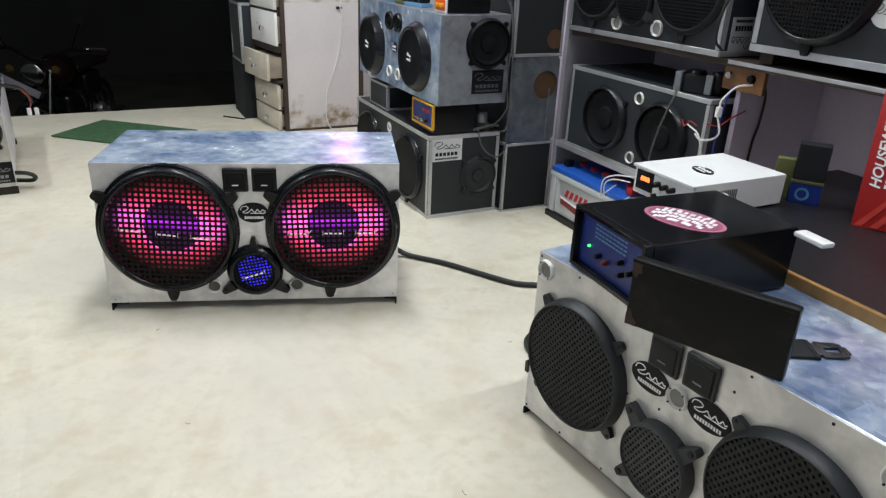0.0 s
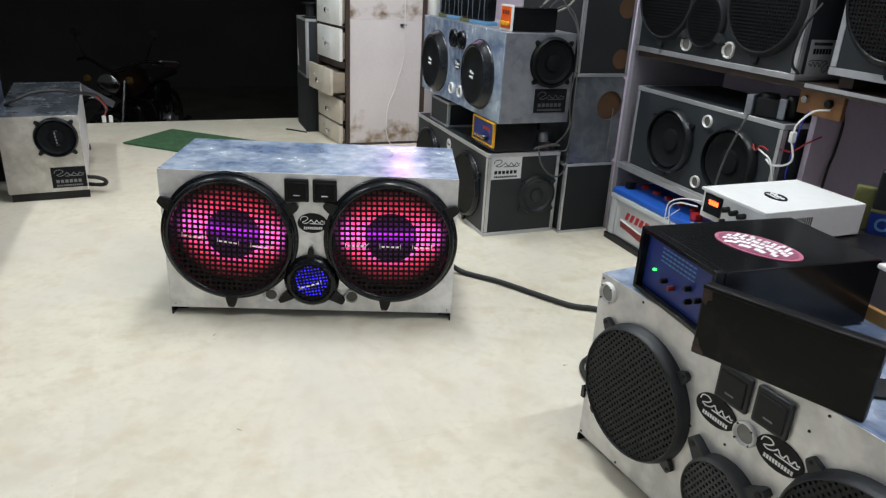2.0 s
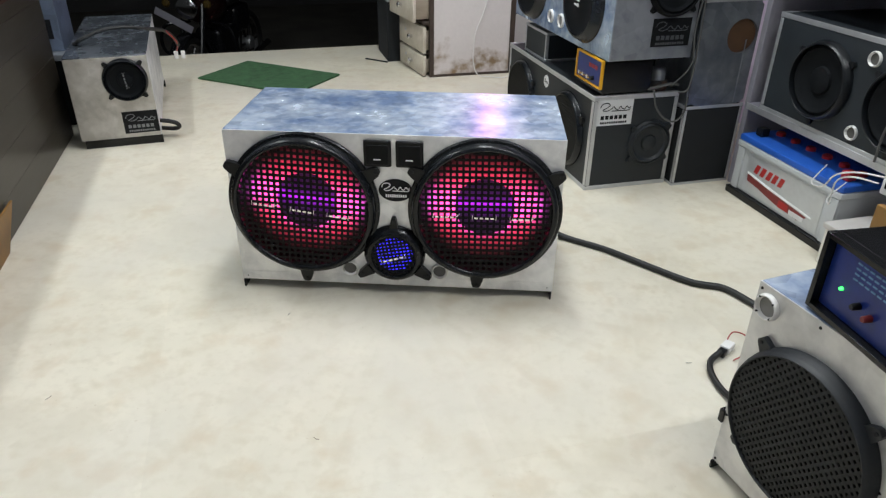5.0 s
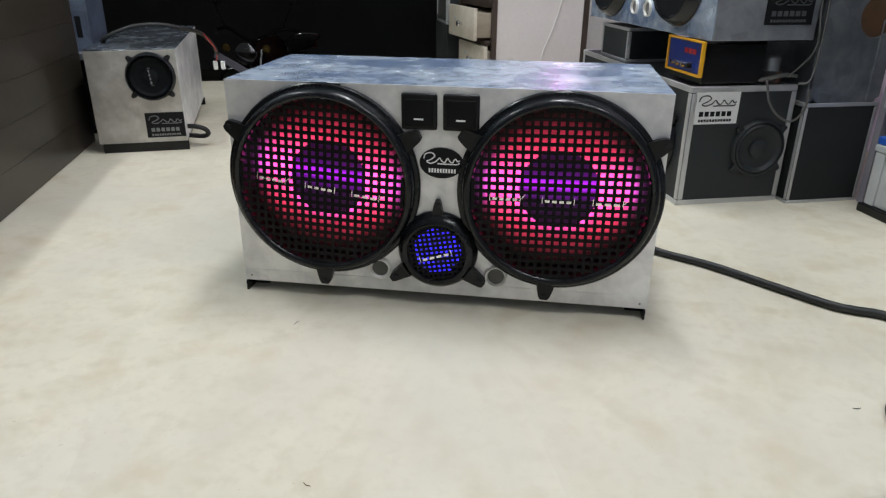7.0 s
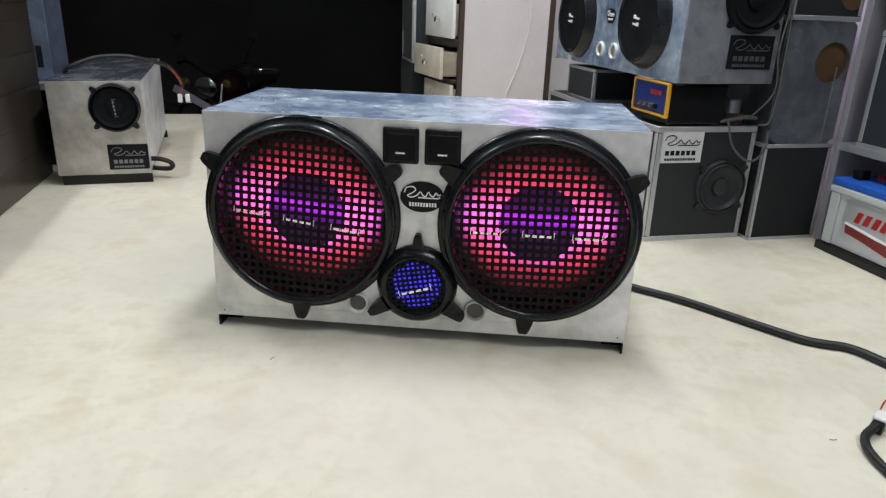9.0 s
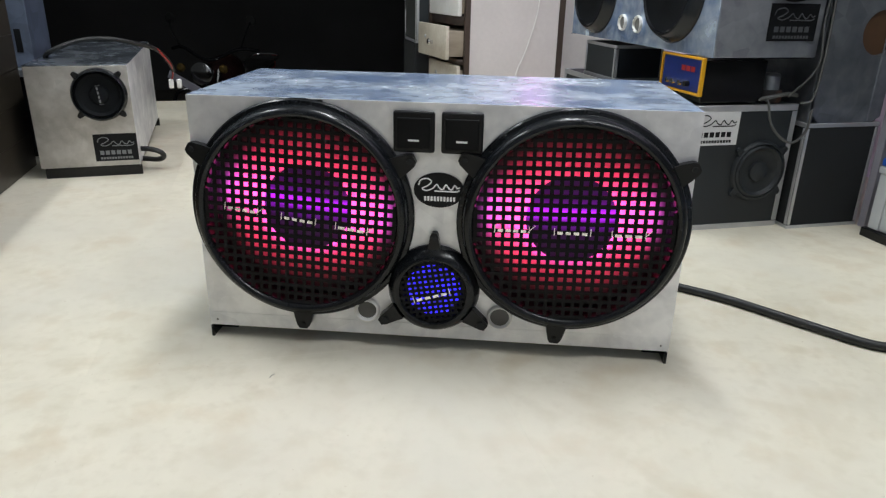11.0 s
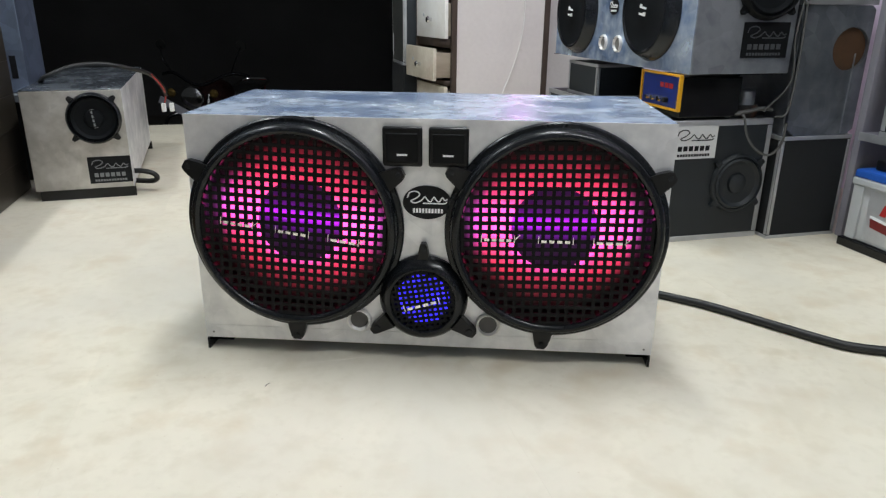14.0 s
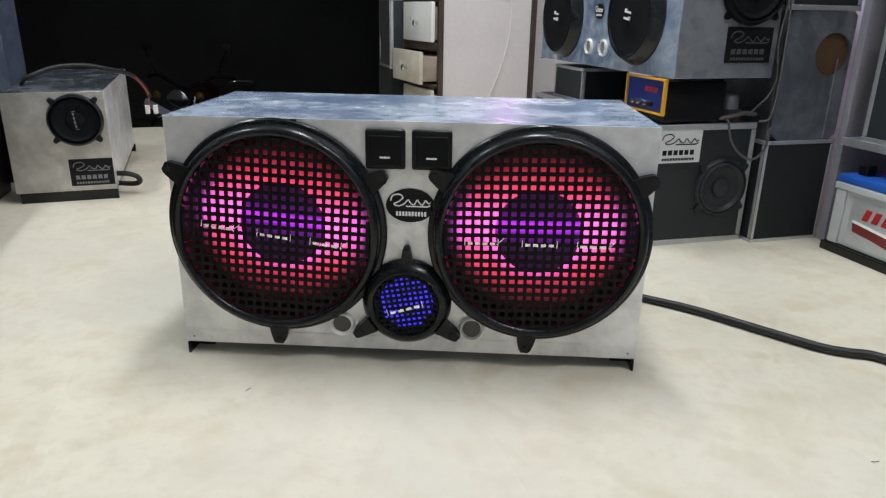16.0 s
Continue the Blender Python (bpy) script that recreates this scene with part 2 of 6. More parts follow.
def tile_material():
    """Cream glazed floor tile with cloudy veins, rust-coloured specks and scuffs."""
    m = mat("cream_floor_tile", (0.755, 0.70, 0.572), 0.36, 0, 0.07, 2.2, 0.03, 30, tint=(0.64, 0.60, 0.485), rvary=0.12, fine=14, pieces=0.012)
    nt = m.node_tree
    n, ln = nt.nodes, nt.links
    b = n["Principled BSDF"]
    tc = n.new("ShaderNodeTexCoord")
    geo = n.new("ShaderNodeNewGeometry")
    src = b.inputs["Base Color"].links[0].from_socket
    last = src
    for scale, lo, hi, col, amount, detail in ((5.0, 0.50, 0.68, (0.59, 0.54, 0.425), 0.65, 8), (11.0, 0.54, 0.72, (0.56, 0.46, 0.315), 0.62, 10),
                                               (21.0, 0.52, 0.72, (0.57, 0.51, 0.38), 0.6, 7), (46.0, 0.50, 0.70, (0.60, 0.55, 0.43), 0.5, 6), (1.6, 0.48, 0.70, (0.62, 0.59, 0.505), 0.85, 6), (95.0, 0.73, 0.78, (0.45, 0.36, 0.25), 0.45, 2)):
        t = n.new("ShaderNodeTexNoise")
        t.inputs["Scale"].default_value, t.inputs["Detail"].default_value = scale, detail
        ln.new(geo.outputs["Position"], t.inputs["Vector"])
        r = n.new("ShaderNodeMapRange")
        r.inputs["From Min"].default_value, r.inputs["From Max"].default_value = lo, hi
        r.inputs["To Max"].default_value = amount
        ln.new(t.outputs["Fac"], r.inputs["Value"])
        k = n.new("ShaderNodeMix")
        k.data_type = "RGBA"
        k.inputs["B"].default_value = (*col, 1)
        ln.new(r.outputs["Result"], k.inputs["Factor"])
        ln.new(last, k.inputs["A"])
        last = k.outputs["Result"]
    ln.new(last, b.inputs["Base Color"])
    return m


M = {
    "galv": galvanised("galvanised_sheet", (0.72, 0.83, 0.97), 0.19, 0.20, 40, (0.24, 0.34, 0.55), 0.52, 0.4),
    "galv_dull": galvanised("dull_galvanised_sheet", (0.38, 0.40, 0.43), 0.36, 0.16, 30, (0.25, 0.27, 0.305), metal=0.7),
    "galv_dark": galvanised("dark_galvanised_sheet", (0.34, 0.345, 0.35), 0.16, 0.12, 30, metal=1.0),
    "steel_front": galvanised("brushed_steel_front", (0.88, 0.88, 0.88), 0.38, 0.06, 34, (0.60, 0.605, 0.625), 0.5),
    "alu": mat("aluminium_trim", (0.62, 0.63, 0.65), 0.4, 0.8, 0.08, 20, rvary=0.1),
    "dark_steel": mat("dull_dark_steel", (0.10, 0.10, 0.105), 0.42, 0.9, 0.2, 30, 0.05, 200),
    "emblem": mat("bright_chromed_plastic", (0.95, 0.94, 0.92), 0.22, 0.85, 0.04, 30),
    "chrome": mat("chrome", (0.75, 0.75, 0.76), 0.12, 1.0, 0.03),
    "guard": mat("black_steel_mesh", (0.006, 0.0065, 0.0075), 0.5, 0, 0.2, 18, rvary=0.08, spec=0.16),
    "black_plastic": mat("black_moulded_plastic", (0.009, 0.0095, 0.0105), 0.3, 0, 0.2, 18, 0.04, 300, rvary=0.08, spec=0.28),
    "black_gloss": mat("glossy_black_plastic", (0.0085, 0.0102, 0.0125), 0.2, 0, 0.15, 12, rvary=0.07, spec=0.32),
    "black_matt": mat("matt_black_plastic", (0.0135, 0.0155, 0.0175), 0.55, 0, 0.2, 25, 0.08, 250, spec=0.3),
    "dusty_grey": mat("dust_covered_black_plastic", (0.050, 0.052, 0.054), 0.65, 0, 0.3, 16, 0.1, 250, tint=(0.022, 0.024, 0.026)),
    "scuffed_black": mat("scuffed_black_sheet", (0.0062, 0.0066, 0.0068), 0.30, 0, 0.3, 11, 0.03, 40, tint=(0.025, 0.0225, 0.022), rvary=0.14, spec=0.18, span=(0.42, 0.66)),
    # darker copy of the brushed steel front, for the second box alone
    "steel_second": galvanised("second_box_steel_front", (0.76, 0.755, 0.74), 0.36, 0.06, 34, (0.50, 0.50, 0.505), 0.5),
    "steel_dull": galvanised("dull_steel_end", (0.60, 0.59, 0.57), 0.30, 0.07, 40, (0.40, 0.385, 0.365), metal=0.85),
    "dark_satin": mat("satin_black_plastic", (0.007, 0.009, 0.0115), 0.3, 0, 0.25, 14, 0.05, 200, rvary=0.1, spec=0.4),
    "dusty_black": mat("dusty_black_plastic", (0.009, 0.0115, 0.0145), 0.45, 0, 0.3, 14, 0.08, 250, tint=(0.017, 0.020, 0.024)),
    "rexine": mat("black_rexine_covering", (0.0135, 0.018, 0.0225), 0.5, 0, 0.2, 9, 0.25, 420, rvary=0.1),
    "rexine_grey": mat("grey_black_rexine_covering", (0.020, 0.027, 0.034), 0.5, 0, 0.2, 9, 0.25, 420, rvary=0.1),
    "carpet": mat("black_felt_covering", (0.011, 0.0135, 0.0165), 0.85, 0, 0.25, 12, 0.4, 300),
    "black_steel": mat("black_painted_steel", (0.0045, 0.005, 0.006), 0.13, 0, 0.25, 7, 0.012, 22, tint=(0.009, 0.009, 0.0095), rvary=0.07, spec=0.36),
    "rust_brown": mat("brown_rust", (0.075, 0.036, 0.024), 0.7, 0, 0.35, 40, 0.3, 200, tint=(0.016, 0.012, 0.012), fine=120),
    "rust_edge": mat("rusty_worn_steel", (0.085, 0.038, 0.024), 0.6, 0, 0.3, 14, 0.2, 150, tint=(0.008, 0.008, 0.009), span=(0.70, 0.95), fine=45),
    "rubber": mat("black_rubber", (0.014, 0.014, 0.014), 0.5, 0, 0.2, 30, 0.05, 200),
    "cone": mat("paper_cone", (0.007, 0.0085, 0.0105), 0.7, 0, 0.2, 20, 0.1, 200, spec=0.15),
    "white_plastic": mat("white_plastic", (0.80, 0.79, 0.76), 0.35, 0, 0.06, 10),
    "white_steel": mat("white_powder_coated_steel", (0.78, 0.79, 0.78), 0.38, 0, 0.05, 8, 0.05, 200),
    "white_paint": mat("white_painted_wood", (0.78, 0.77, 0.74), 0.45, 0, 0.08, 8, 0.1, 60, tint=(0.62, 0.58, 0.5)),
    "sub_rim": mat("shiny_dark_speaker_rim", (0.013, 0.015, 0.019), 0.22, 0.25, 0.15, 12, rvary=0.06),
    "drawer_white": mat("white_drawer_paint", (0.86, 0.86, 0.84), 0.4, 0, 0.05, 8, 0.08, 60, tint=(0.74, 0.72, 0.67)),
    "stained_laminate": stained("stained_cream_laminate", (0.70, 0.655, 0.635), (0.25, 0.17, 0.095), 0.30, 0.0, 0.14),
    "cream_laminate": mat("worn_cream_laminate", (0.60, 0.575, 0.555), 0.45, 0, 0.1, 3.5, 0.05, 60, tint=(0.50, 0.47, 0.44)),
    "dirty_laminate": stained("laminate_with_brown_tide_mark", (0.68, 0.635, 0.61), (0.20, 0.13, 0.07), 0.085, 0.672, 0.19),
    "red_brown": mat("reddish_brown_wood", (0.070, 0.032, 0.022), 0.4, 0, 0.3, 10, 0.1, 90, stretch=(1, 0.15, 1)),
    "brown_edge": mat("dark_brown_wood_edging", (0.075, 0.05, 0.037), 0.5, 0, 0.3, 12, 0.15, 90, stretch=(1, 1, 0.15)),
    "wood_orange": mat("orange_brown_plywood", (0.38, 0.20, 0.055), 0.45, 0, 0.2, 8, 0.1, 90, stretch=(0.15, 1, 1)),
    "plywood": mat("raw_plywood", (0.105, 0.050, 0.021), 0.65, 0, 0.2, 10, 0.15, 120, stretch=(1, 0.2, 1)),
    "drawer_side": mat("unpainted_drawer_wood", (0.42, 0.35, 0.27), 0.6, 0, 0.2, 10, 0.15, 120, stretch=(0.2, 1, 1)),
    "counter": mat("dark_brown_counter_board", (0.043, 0.037, 0.028), 0.30, 0, 0.3, 5, 0.05, 60, tint=(0.026, 0.021, 0.015), stretch=(1, 0.15, 1)),
    "lavender": mat("lavender_wall_paint", (0.74, 0.66, 0.80), 0.6, 0, 0.08, 2.5, 0.08, 60, tint=(0.63, 0.54, 0.68)),
    "panel_grey": mat("lavender_grey_shelf_laminate", (0.34, 0.33, 0.38), 0.45, 0, 0.08, 5, 0.04, 60),
    "wall_dim": mat("pale_grey_wall_paint", (0.54, 0.555, 0.59), 0.7, 0, 0.1, 2, 0.1, 40),
    "wall_white": mat("off_white_wall_paint", (0.72, 0.71, 0.68), 0.7, 0, 0.06, 2, 0.1, 40),
    "ceiling": mat("white_ceiling_paint", (0.78, 0.78, 0.76), 0.8, 0, 0.05, 2),
    "tile": tile_material(),
    "grout": mat("cream_grout", (0.70, 0.65, 0.54), 0.8, 0, 0.1, 20),
    "mat_green": mat("green_grass_mat", (0.055, 0.145, 0.06), 0.95, 0, 0.25, 30, 0.9, 700, fine=260),
    "blue_panel": mat("blue_printed_panel", (0.008, 0.03, 0.22), 0.3, 0, 0.15, 20),
    "blue_lid": mat("blue_battery_lid", (0.022, 0.12, 0.55), 0.32, 0, 0.12, 10),
    "battery_white": mat("translucent_white_battery_case", (0.54, 0.56, 0.57), 0.35, 0, 0.06, 6, 0.05, 60),
    "foil": mat("silver_foil_label", (0.60, 0.62, 0.64), 0.3, 0.5, 0.06, 15),
    "red": mat("red_print", (0.42, 0.015, 0.015), 0.35, 0, 0.1, 20),
    "dark_red": mat("maroon_print", (0.20, 0.02, 0.02), 0.35, 0, 0.1, 20),
    "yellow": mat("yellow_plastic_bezel", (0.80, 0.40, 0.012), 0.35, 0, 0.1, 20),
    "orange": mat("orange_printed_panel", (0.85, 0.13, 0.015), 0.35, 0, 0.1, 20),
    "paper": mat("white_sticker_paper", (0.72, 0.72, 0.72), 0.5, 0, 0.06, 20),
    "pink_sticker": mat("pink_rimmed_sticker", (0.50, 0.16, 0.24), 0.4, 0, 0.1, 20),
    "mauve": mat("mauve_print", (0.30, 0.085, 0.15), 0.4, 0, 0.1, 20),
    "ink": mat("black_print", (0.009, 0.0095, 0.011), 0.45, 0, 0.1, 20, spec=0.18),
    "white_ink": mat("white_print", (0.92, 0.92, 0.92), 0.45, 0, 0.03, 20),
    "red_gloss": mat("red_gloss_highlight", (0.55, 0.05, 0.035), 0.35, 0, 0.1, 20),
    "dim_ink": mat("faded_grey_print", (0.075, 0.08, 0.088), 0.45, 0, 0.1, 20),
    "grey_ink": mat("grey_print", (0.20, 0.205, 0.21), 0.45, 0, 0.05, 20),
    "red_wire": mat("red_wire", (0.40, 0.02, 0.02), 0.4),
    "blue_wire": mat("blue_wire", (0.02, 0.03, 0.30), 0.4),
    # flat greys that stand in for the shade inside the port rings
    "hole_shade": mat("grey_port_shade", (0.24, 0.235, 0.225), 0.5),
    "deep_hole_shade": mat("dark_port_shade", (0.10, 0.097, 0.092), 0.5),
    "varnish": mat("brown_varnished_board", (0.27, 0.125, 0.045), 0.35, 0, 0.2, 9, 0.08, 90, stretch=(0.2, 1, 1)),
    "zinc_top": galvanised("cloudy_zinc_top", (0.34, 0.38, 0.43), 0.22, 0.2, 26, (0.15, 0.175, 0.21), metal=0.8),
    "cream_wire": mat("cream_cable", (0.34, 0.32, 0.27), 0.5),
    "grey_wire": mat("grey_cable", (0.10, 0.10, 0.098), 0.5),
    "blue_sheet": galvanised("blue_grey_zinc_sheet", (0.17, 0.21, 0.29), 0.42, 0.18, 22),
    "table_top": mat("black_laminate_table_top", (0.016, 0.014, 0.017), 0.35, 0, 0.25, 6, 0.04, 60, rvary=0.12),
    "asphalt": mat("dusty_street_surface", (0.13, 0.12, 0.105), 0.9, 0, 0.25, 2, 0.5, 60),
    "backdrop_dark": mat("dark_backdrop", (0.10, 0.098, 0.10), 0.9, 0, 0.25, 0.6, 0.2, 20),
    "bike_black": mat("black_motorbike_paint", (0.008, 0.008, 0.010), 0.2, 0, 0.1, 8),
    "bike_red": mat("maroon_motorbike_paint", (0.02, 0.006, 0.006), 0.25, 0, 0.1, 8),
    "amber": mat("amber_lens", (0.11, 0.072, 0.020), 0.25, 0, 0.1, 8),
    "led_disc": led_diffuser("red_violet_led_disc", 0.148),
    "led_cap": led_cap("violet_led_dome"),
    "led_blue": patchy_glow("blue_led_diffuser", (0.03, 0.02, 1.0), (0.05, 0.04, 0.45), 3.2, 55),
    "copper": mat("brown_copper_cone", (0.42, 0.17, 0.08), 0.35, 0.5, 0.3, 25, 0.1, 120),
    "led_red": glow("red_led_digits", (1.0, 0.10, 0.02), 5.0),
    "led_green": glow("green_led", (0.05, 1.0, 0.12), 4.0),
    # glows of the two unseen tubes added for reflected streaks
    "pink_tube": glow("pink_streak_glow", (1.0, 0.28, 0.85), 9.0),
    "tube_dim": glow("white_streak_glow", (1.0, 0.985, 1.0), 1.7),
    "tube_white": glow("white_tube_light", (1.0, 0.975, 0.93), 6.0),
    "glass": glass("clear_glass"),
    "clear_film": mat("clear_plastic_film", (0.16, 0.18, 0.21), 0.12, 0, 0.2, 30, spec=0.7),
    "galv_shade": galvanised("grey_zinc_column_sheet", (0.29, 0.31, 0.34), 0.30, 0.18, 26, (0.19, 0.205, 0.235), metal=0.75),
    "drawer_old": mat("yellowed_drawer_paint", (0.66, 0.62, 0.53), 0.45, 0, 0.12, 9, 0.1, 60, tint=(0.46, 0.40, 0.31)),
    "speckled": mat("speckled_dark_board", (0.060, 0.064, 0.060), 0.6, 0, 0.35, 26, 0.15, 200, fine=130),
    "pale_blue": mat("pale_blue_packaging", (0.16, 0.36, 0.62), 0.4, 0, 0.2, 12),
    "olive": mat("yellow_green_packaging", (0.15, 0.155, 0.05), 0.45, 0, 0.2, 12),
}


# ---- shapes ----
def bm_new():
    return bmesh.new()


def box(bm, x0, x1, y0, y1, z0, z1, bevel=0.0, seg=2, m=None):
    mm = Matrix.Translation(((x0 + x1) / 2, (y0 + y1) / 2, (z0 + z1) / 2)) @ Matrix.Diagonal((x1 - x0, y1 - y0, z1 - z0, 1))
    vs = bmesh.ops.create_cube(bm, size=1, matrix=(m @ mm) if m else mm)["verts"]
    if bevel:
        es = list({e for v in vs for e in v.link_edges})
        bmesh.ops.bevel(bm, geom=es, offset=bevel, segments=seg, profile=0.5, affect="EDGES", clamp_overlap=True)
    return bm


def lathe(bm, profile, n=48, cx=0.0, cz=0.0, sx=1.0, sz=1.0, turn=0.0):
    """Turns (radius, y) pairs about the y axis through (cx, cz)."""
    rings = []
    for r, y in profile:
        if r < 1e-6:
            rings.append([bm.verts.new((cx, y, cz))])
        else:
            rings.append([bm.verts.new((cx + sx * r * math.cos(turn + math.tau * k / n), y, cz + sz * r * math.sin(turn + math.tau * k / n))) for k in range(n)])
    for a, b in zip(rings, rings[1:]):
        for k in range(n):
            q = [a[k % len(a)], a[(k + 1) % len(a)], b[(k + 1) % len(b)], b[k % len(b)]]
            q = list(dict.fromkeys(q))
            if len(q) > 2:
                bm.faces.new(q)
    return bm


def lathe_z(bm, profile, n=32, m=None):
    """Turns (radius, z) pairs about the z axis, then moves them by m."""
    part_bm = bmesh.new()
    lathe(part_bm, [(r, -z) for r, z in profile], n)
    turn = (m or Matrix()) @ pose(0, 0, 0, -90, 0, 0)
    vs = {v: bm.verts.new(turn @ v.co) for v in part_bm.verts}
    for f in part_bm.faces:
        bm.faces.new([vs[v] for v in f.verts])
    part_bm.free()
    return bm


def smooth_path(points, steps=6):
    """A Catmull-Rom line through the points."""
    p = [Vector(q) for q in points]
    p = [2 * p[0] - p[1], *p, 2 * p[-1] - p[-2]]
    out = []
    for a, b, c, d in zip(p, p[1:], p[2:], p[3:]):
        for k in range(steps):
            t = k / steps
            out.append(0.5 * (2 * b + (c - a) * t + (2 * a - 5 * b + 4 * c - d) * t * t + (3 * b - a - 3 * c + d) * t ** 3))
    out.append(p[-2])
    return out


def sweep(bm, points, radius, n=10, steps=6):
    """A round cable along the points, capped at both ends."""
    path = smooth_path(points, steps)
    rings = []
    side = None
    for k, c in enumerate(path):
        d = (path[min(k + 1, len(path) - 1)] - path[max(k - 1, 0)]).normalized()
        ref = side if side is not None and abs(side.dot(d)) < 0.95 else (Vector((0, 0, 1)) if abs(d.z) < 0.9 else Vector((1, 0, 0)))
        b = d.cross(ref).normalized()
        a = b.cross(d).normalized()
        side = a
        rings.append([bm.verts.new(c + radius * (math.cos(math.tau * i / n) * a + math.sin(math.tau * i / n) * b)) for i in range(n)])
    for r, s in zip(rings, rings[1:]):
        for i in range(n):
            bm.faces.new((r[i], r[(i + 1) % n], s[(i + 1) % n], s[i]))
    bm.faces.new(rings[0][::-1])
    bm.faces.new(rings[-1])
    return bm


def prism(bm, outline, y0, y1):
    """A flat (x, z) outline pushed from y0 to y1."""
    a = [bm.verts.new((x, y0, z)) for x, z in outline]
    b = [bm.verts.new((x, y1, z)) for x, z in outline]
    bm.faces.new(a)
    bm.faces.new(b[::-1])
    for k in range(len(a)):
        bm.faces.new((a[k], b[k], b[(k + 1) % len(a)], a[(k + 1) % len(a)]))
    return bm


def mesh_of(name, bm, material, flat=False):
    bmesh.ops.recalc_face_normals(bm, faces=bm.faces)
    me = bpy.data.meshes.new(name)
    bm.to_mesh(me)
    bm.free()
    me.materials.append(M[material] if isinstance(material, str) else material)
    if not flat:
        me.shade_smooth()
        me.set_sharp_from_angle(angle=radians(32))
        for f in me.polygons:              # broad plane faces stay plane, edges and turned forms are smooth
            if max(abs(c) for c in f.normal) > 0.9999 and f.area > 0.00015:
                f.use_smooth = False
    return me


def part(name, bm, material, parent, label=""):
    ob = new(name, mesh_of(name, bm, material))
    ob.parent = parent
    return tagged(ob, label=label) if label else ob


def thing(name, m, label, category, group="", kind=""):
    ob = new(name)
    ob.empty_display_size = 0.05
    ob.matrix_basis = m
    return tagged(ob, label, category, group, kind)


def solo(name, bm, material, m, label, category, group="", kind=""):
    ob = new(name, mesh_of(name, bm, material))
    ob.matrix_basis = m
    return tagged(ob, label, category, group, kind)


# ---- the shop's structure ----
U0, U1, V0, TOP = -1.75, 1.62, -3.0, 2.75


def street_edge(u):
    return 2.615 + 0.02 * u


def room_slab(name, x0, x1, y0, y1, z0, z1, material, label, category):
    return solo(name, box(bm_new(), x0, x1, y0, y1, z0, z1), material, RM, label, category, kind="structure")


floor = bm_new()
low = [floor.verts.new((u, v, -0.25)) for u, v in ((U0 - 0.1, V0 - 0.1), (U1 + 0.1, V0 - 0.1), (U1 + 0.1, street_edge(U1 + 0.1)), (U0 - 0.1, street_edge(U0 - 0.1)))]
high = [floor.verts.new((v.co.x, v.co.y, -0.0009)) for v in low]
floor.faces.new(low[::-1])
floor.faces.new(high)
for k in range(4):
    floor.faces.new((low[k], low[(k + 1) % 4], high[(k + 1) % 4], high[k]))
floor_ob = solo("floor", floor, "grout", RM, "cream glazed tile floor with faint stains and scuffs", "floor", kind="structure")

room_slab("wall_right", U1, U1 + 0.12, V0 - 0.12, 2.75, -0.006, TOP, "lavender", "lavender painted plaster wall behind the shelving", "wall")
# left and back walls are out of sight; their tone is set for bounced fill
room_slab("wall_left", U0 - 0.12, U0, V0 - 0.12, 2.75, -0.006, TOP, "wall_dim", "unseen shop wall behind the counter, pale grey to bounce light", "wall")
room_slab("wall_back", U0, U1, V0 - 0.12, V0, -0.006, TOP, "wall_dim", "unseen back wall of the shop, pale grey to bounce light", "wall")
room_slab("wall_front", 0.60, U1, 2.48, 2.60, -0.006, TOP, "wall_white", "off-white painted wall beside the shop's open front", "wall")
room_slab("ceiling", U0 - 0.12, U1 + 0.12, V0 - 0.12, 2.75, TOP, TOP + 0.12, "ceiling", "plain white painted shop ceiling", "ceiling")
room_slab("trim_shutter_box", U0, 0.60, 2.48, 2.75, 2.35, TOP - 0.004, "galv_dull", "rolled shutter housing over the open front", "shutter")

ground = bm_new()
box(ground, -60, 60, -40, 120, -1.30, -1.00)
solo("ground", ground, "asphalt", RM, "dark asphalt street outside the shop at night", "street", kind="structure")
# backdrop added across the street to lift the night blacks and hide the horizon
solo("street_backdrop", box(bm_new(), -14, 14, 10.0, 10.3, -1.0, 7.0), "backdrop_dark", RM, "plain dark backdrop added across the unlit street", "wall", kind="structure")
plinth = bm_new()
box(plinth, U0 - 0.1, U1 + 0.1, V0, street_edge(U0 - 0.1) - 0.02, -1.00, -0.252)
solo("plinth", plinth, "asphalt", RM, "raised concrete plinth under the shop", "plinth", kind="structure")

length = 1.2
for m in (at_room(CEILING_TUBE[0], CEILING_TUBE[1], 2.70, 90), at_room(REAR_TUBE[0], REAR_TUBE[1], 2.70), at_room(COUNTER_TUBE[0], COUNTER_TUBE[1], 2.70, 90)):
    lamp = thing("tube_light", m, "white tube light on a slim metal batten", "tube light", "tube lights")
    part("batten", box(bm_new(), -length / 2 - 0.03, length / 2 + 0.03, -0.025, 0.025, 0.02, 0.05, 0.004), "white_steel", lamp)
    tube = lathe_z(bm_new(), [(0, -length / 2), (0.013, -length / 2), (0.013, length / 2), (0, length / 2)], 16, pose(0, 0, 0.005, 0, 90, 0))
    part("tube", tube, "tube_white", lamp, "glowing white tube")


# ---- speaker parts ----
def strokes(bm, lines, y, radius):
    for line in lines:
        sweep(bm, [(x, y, z) for x, z in line], radius, 6, 5)
    return bm


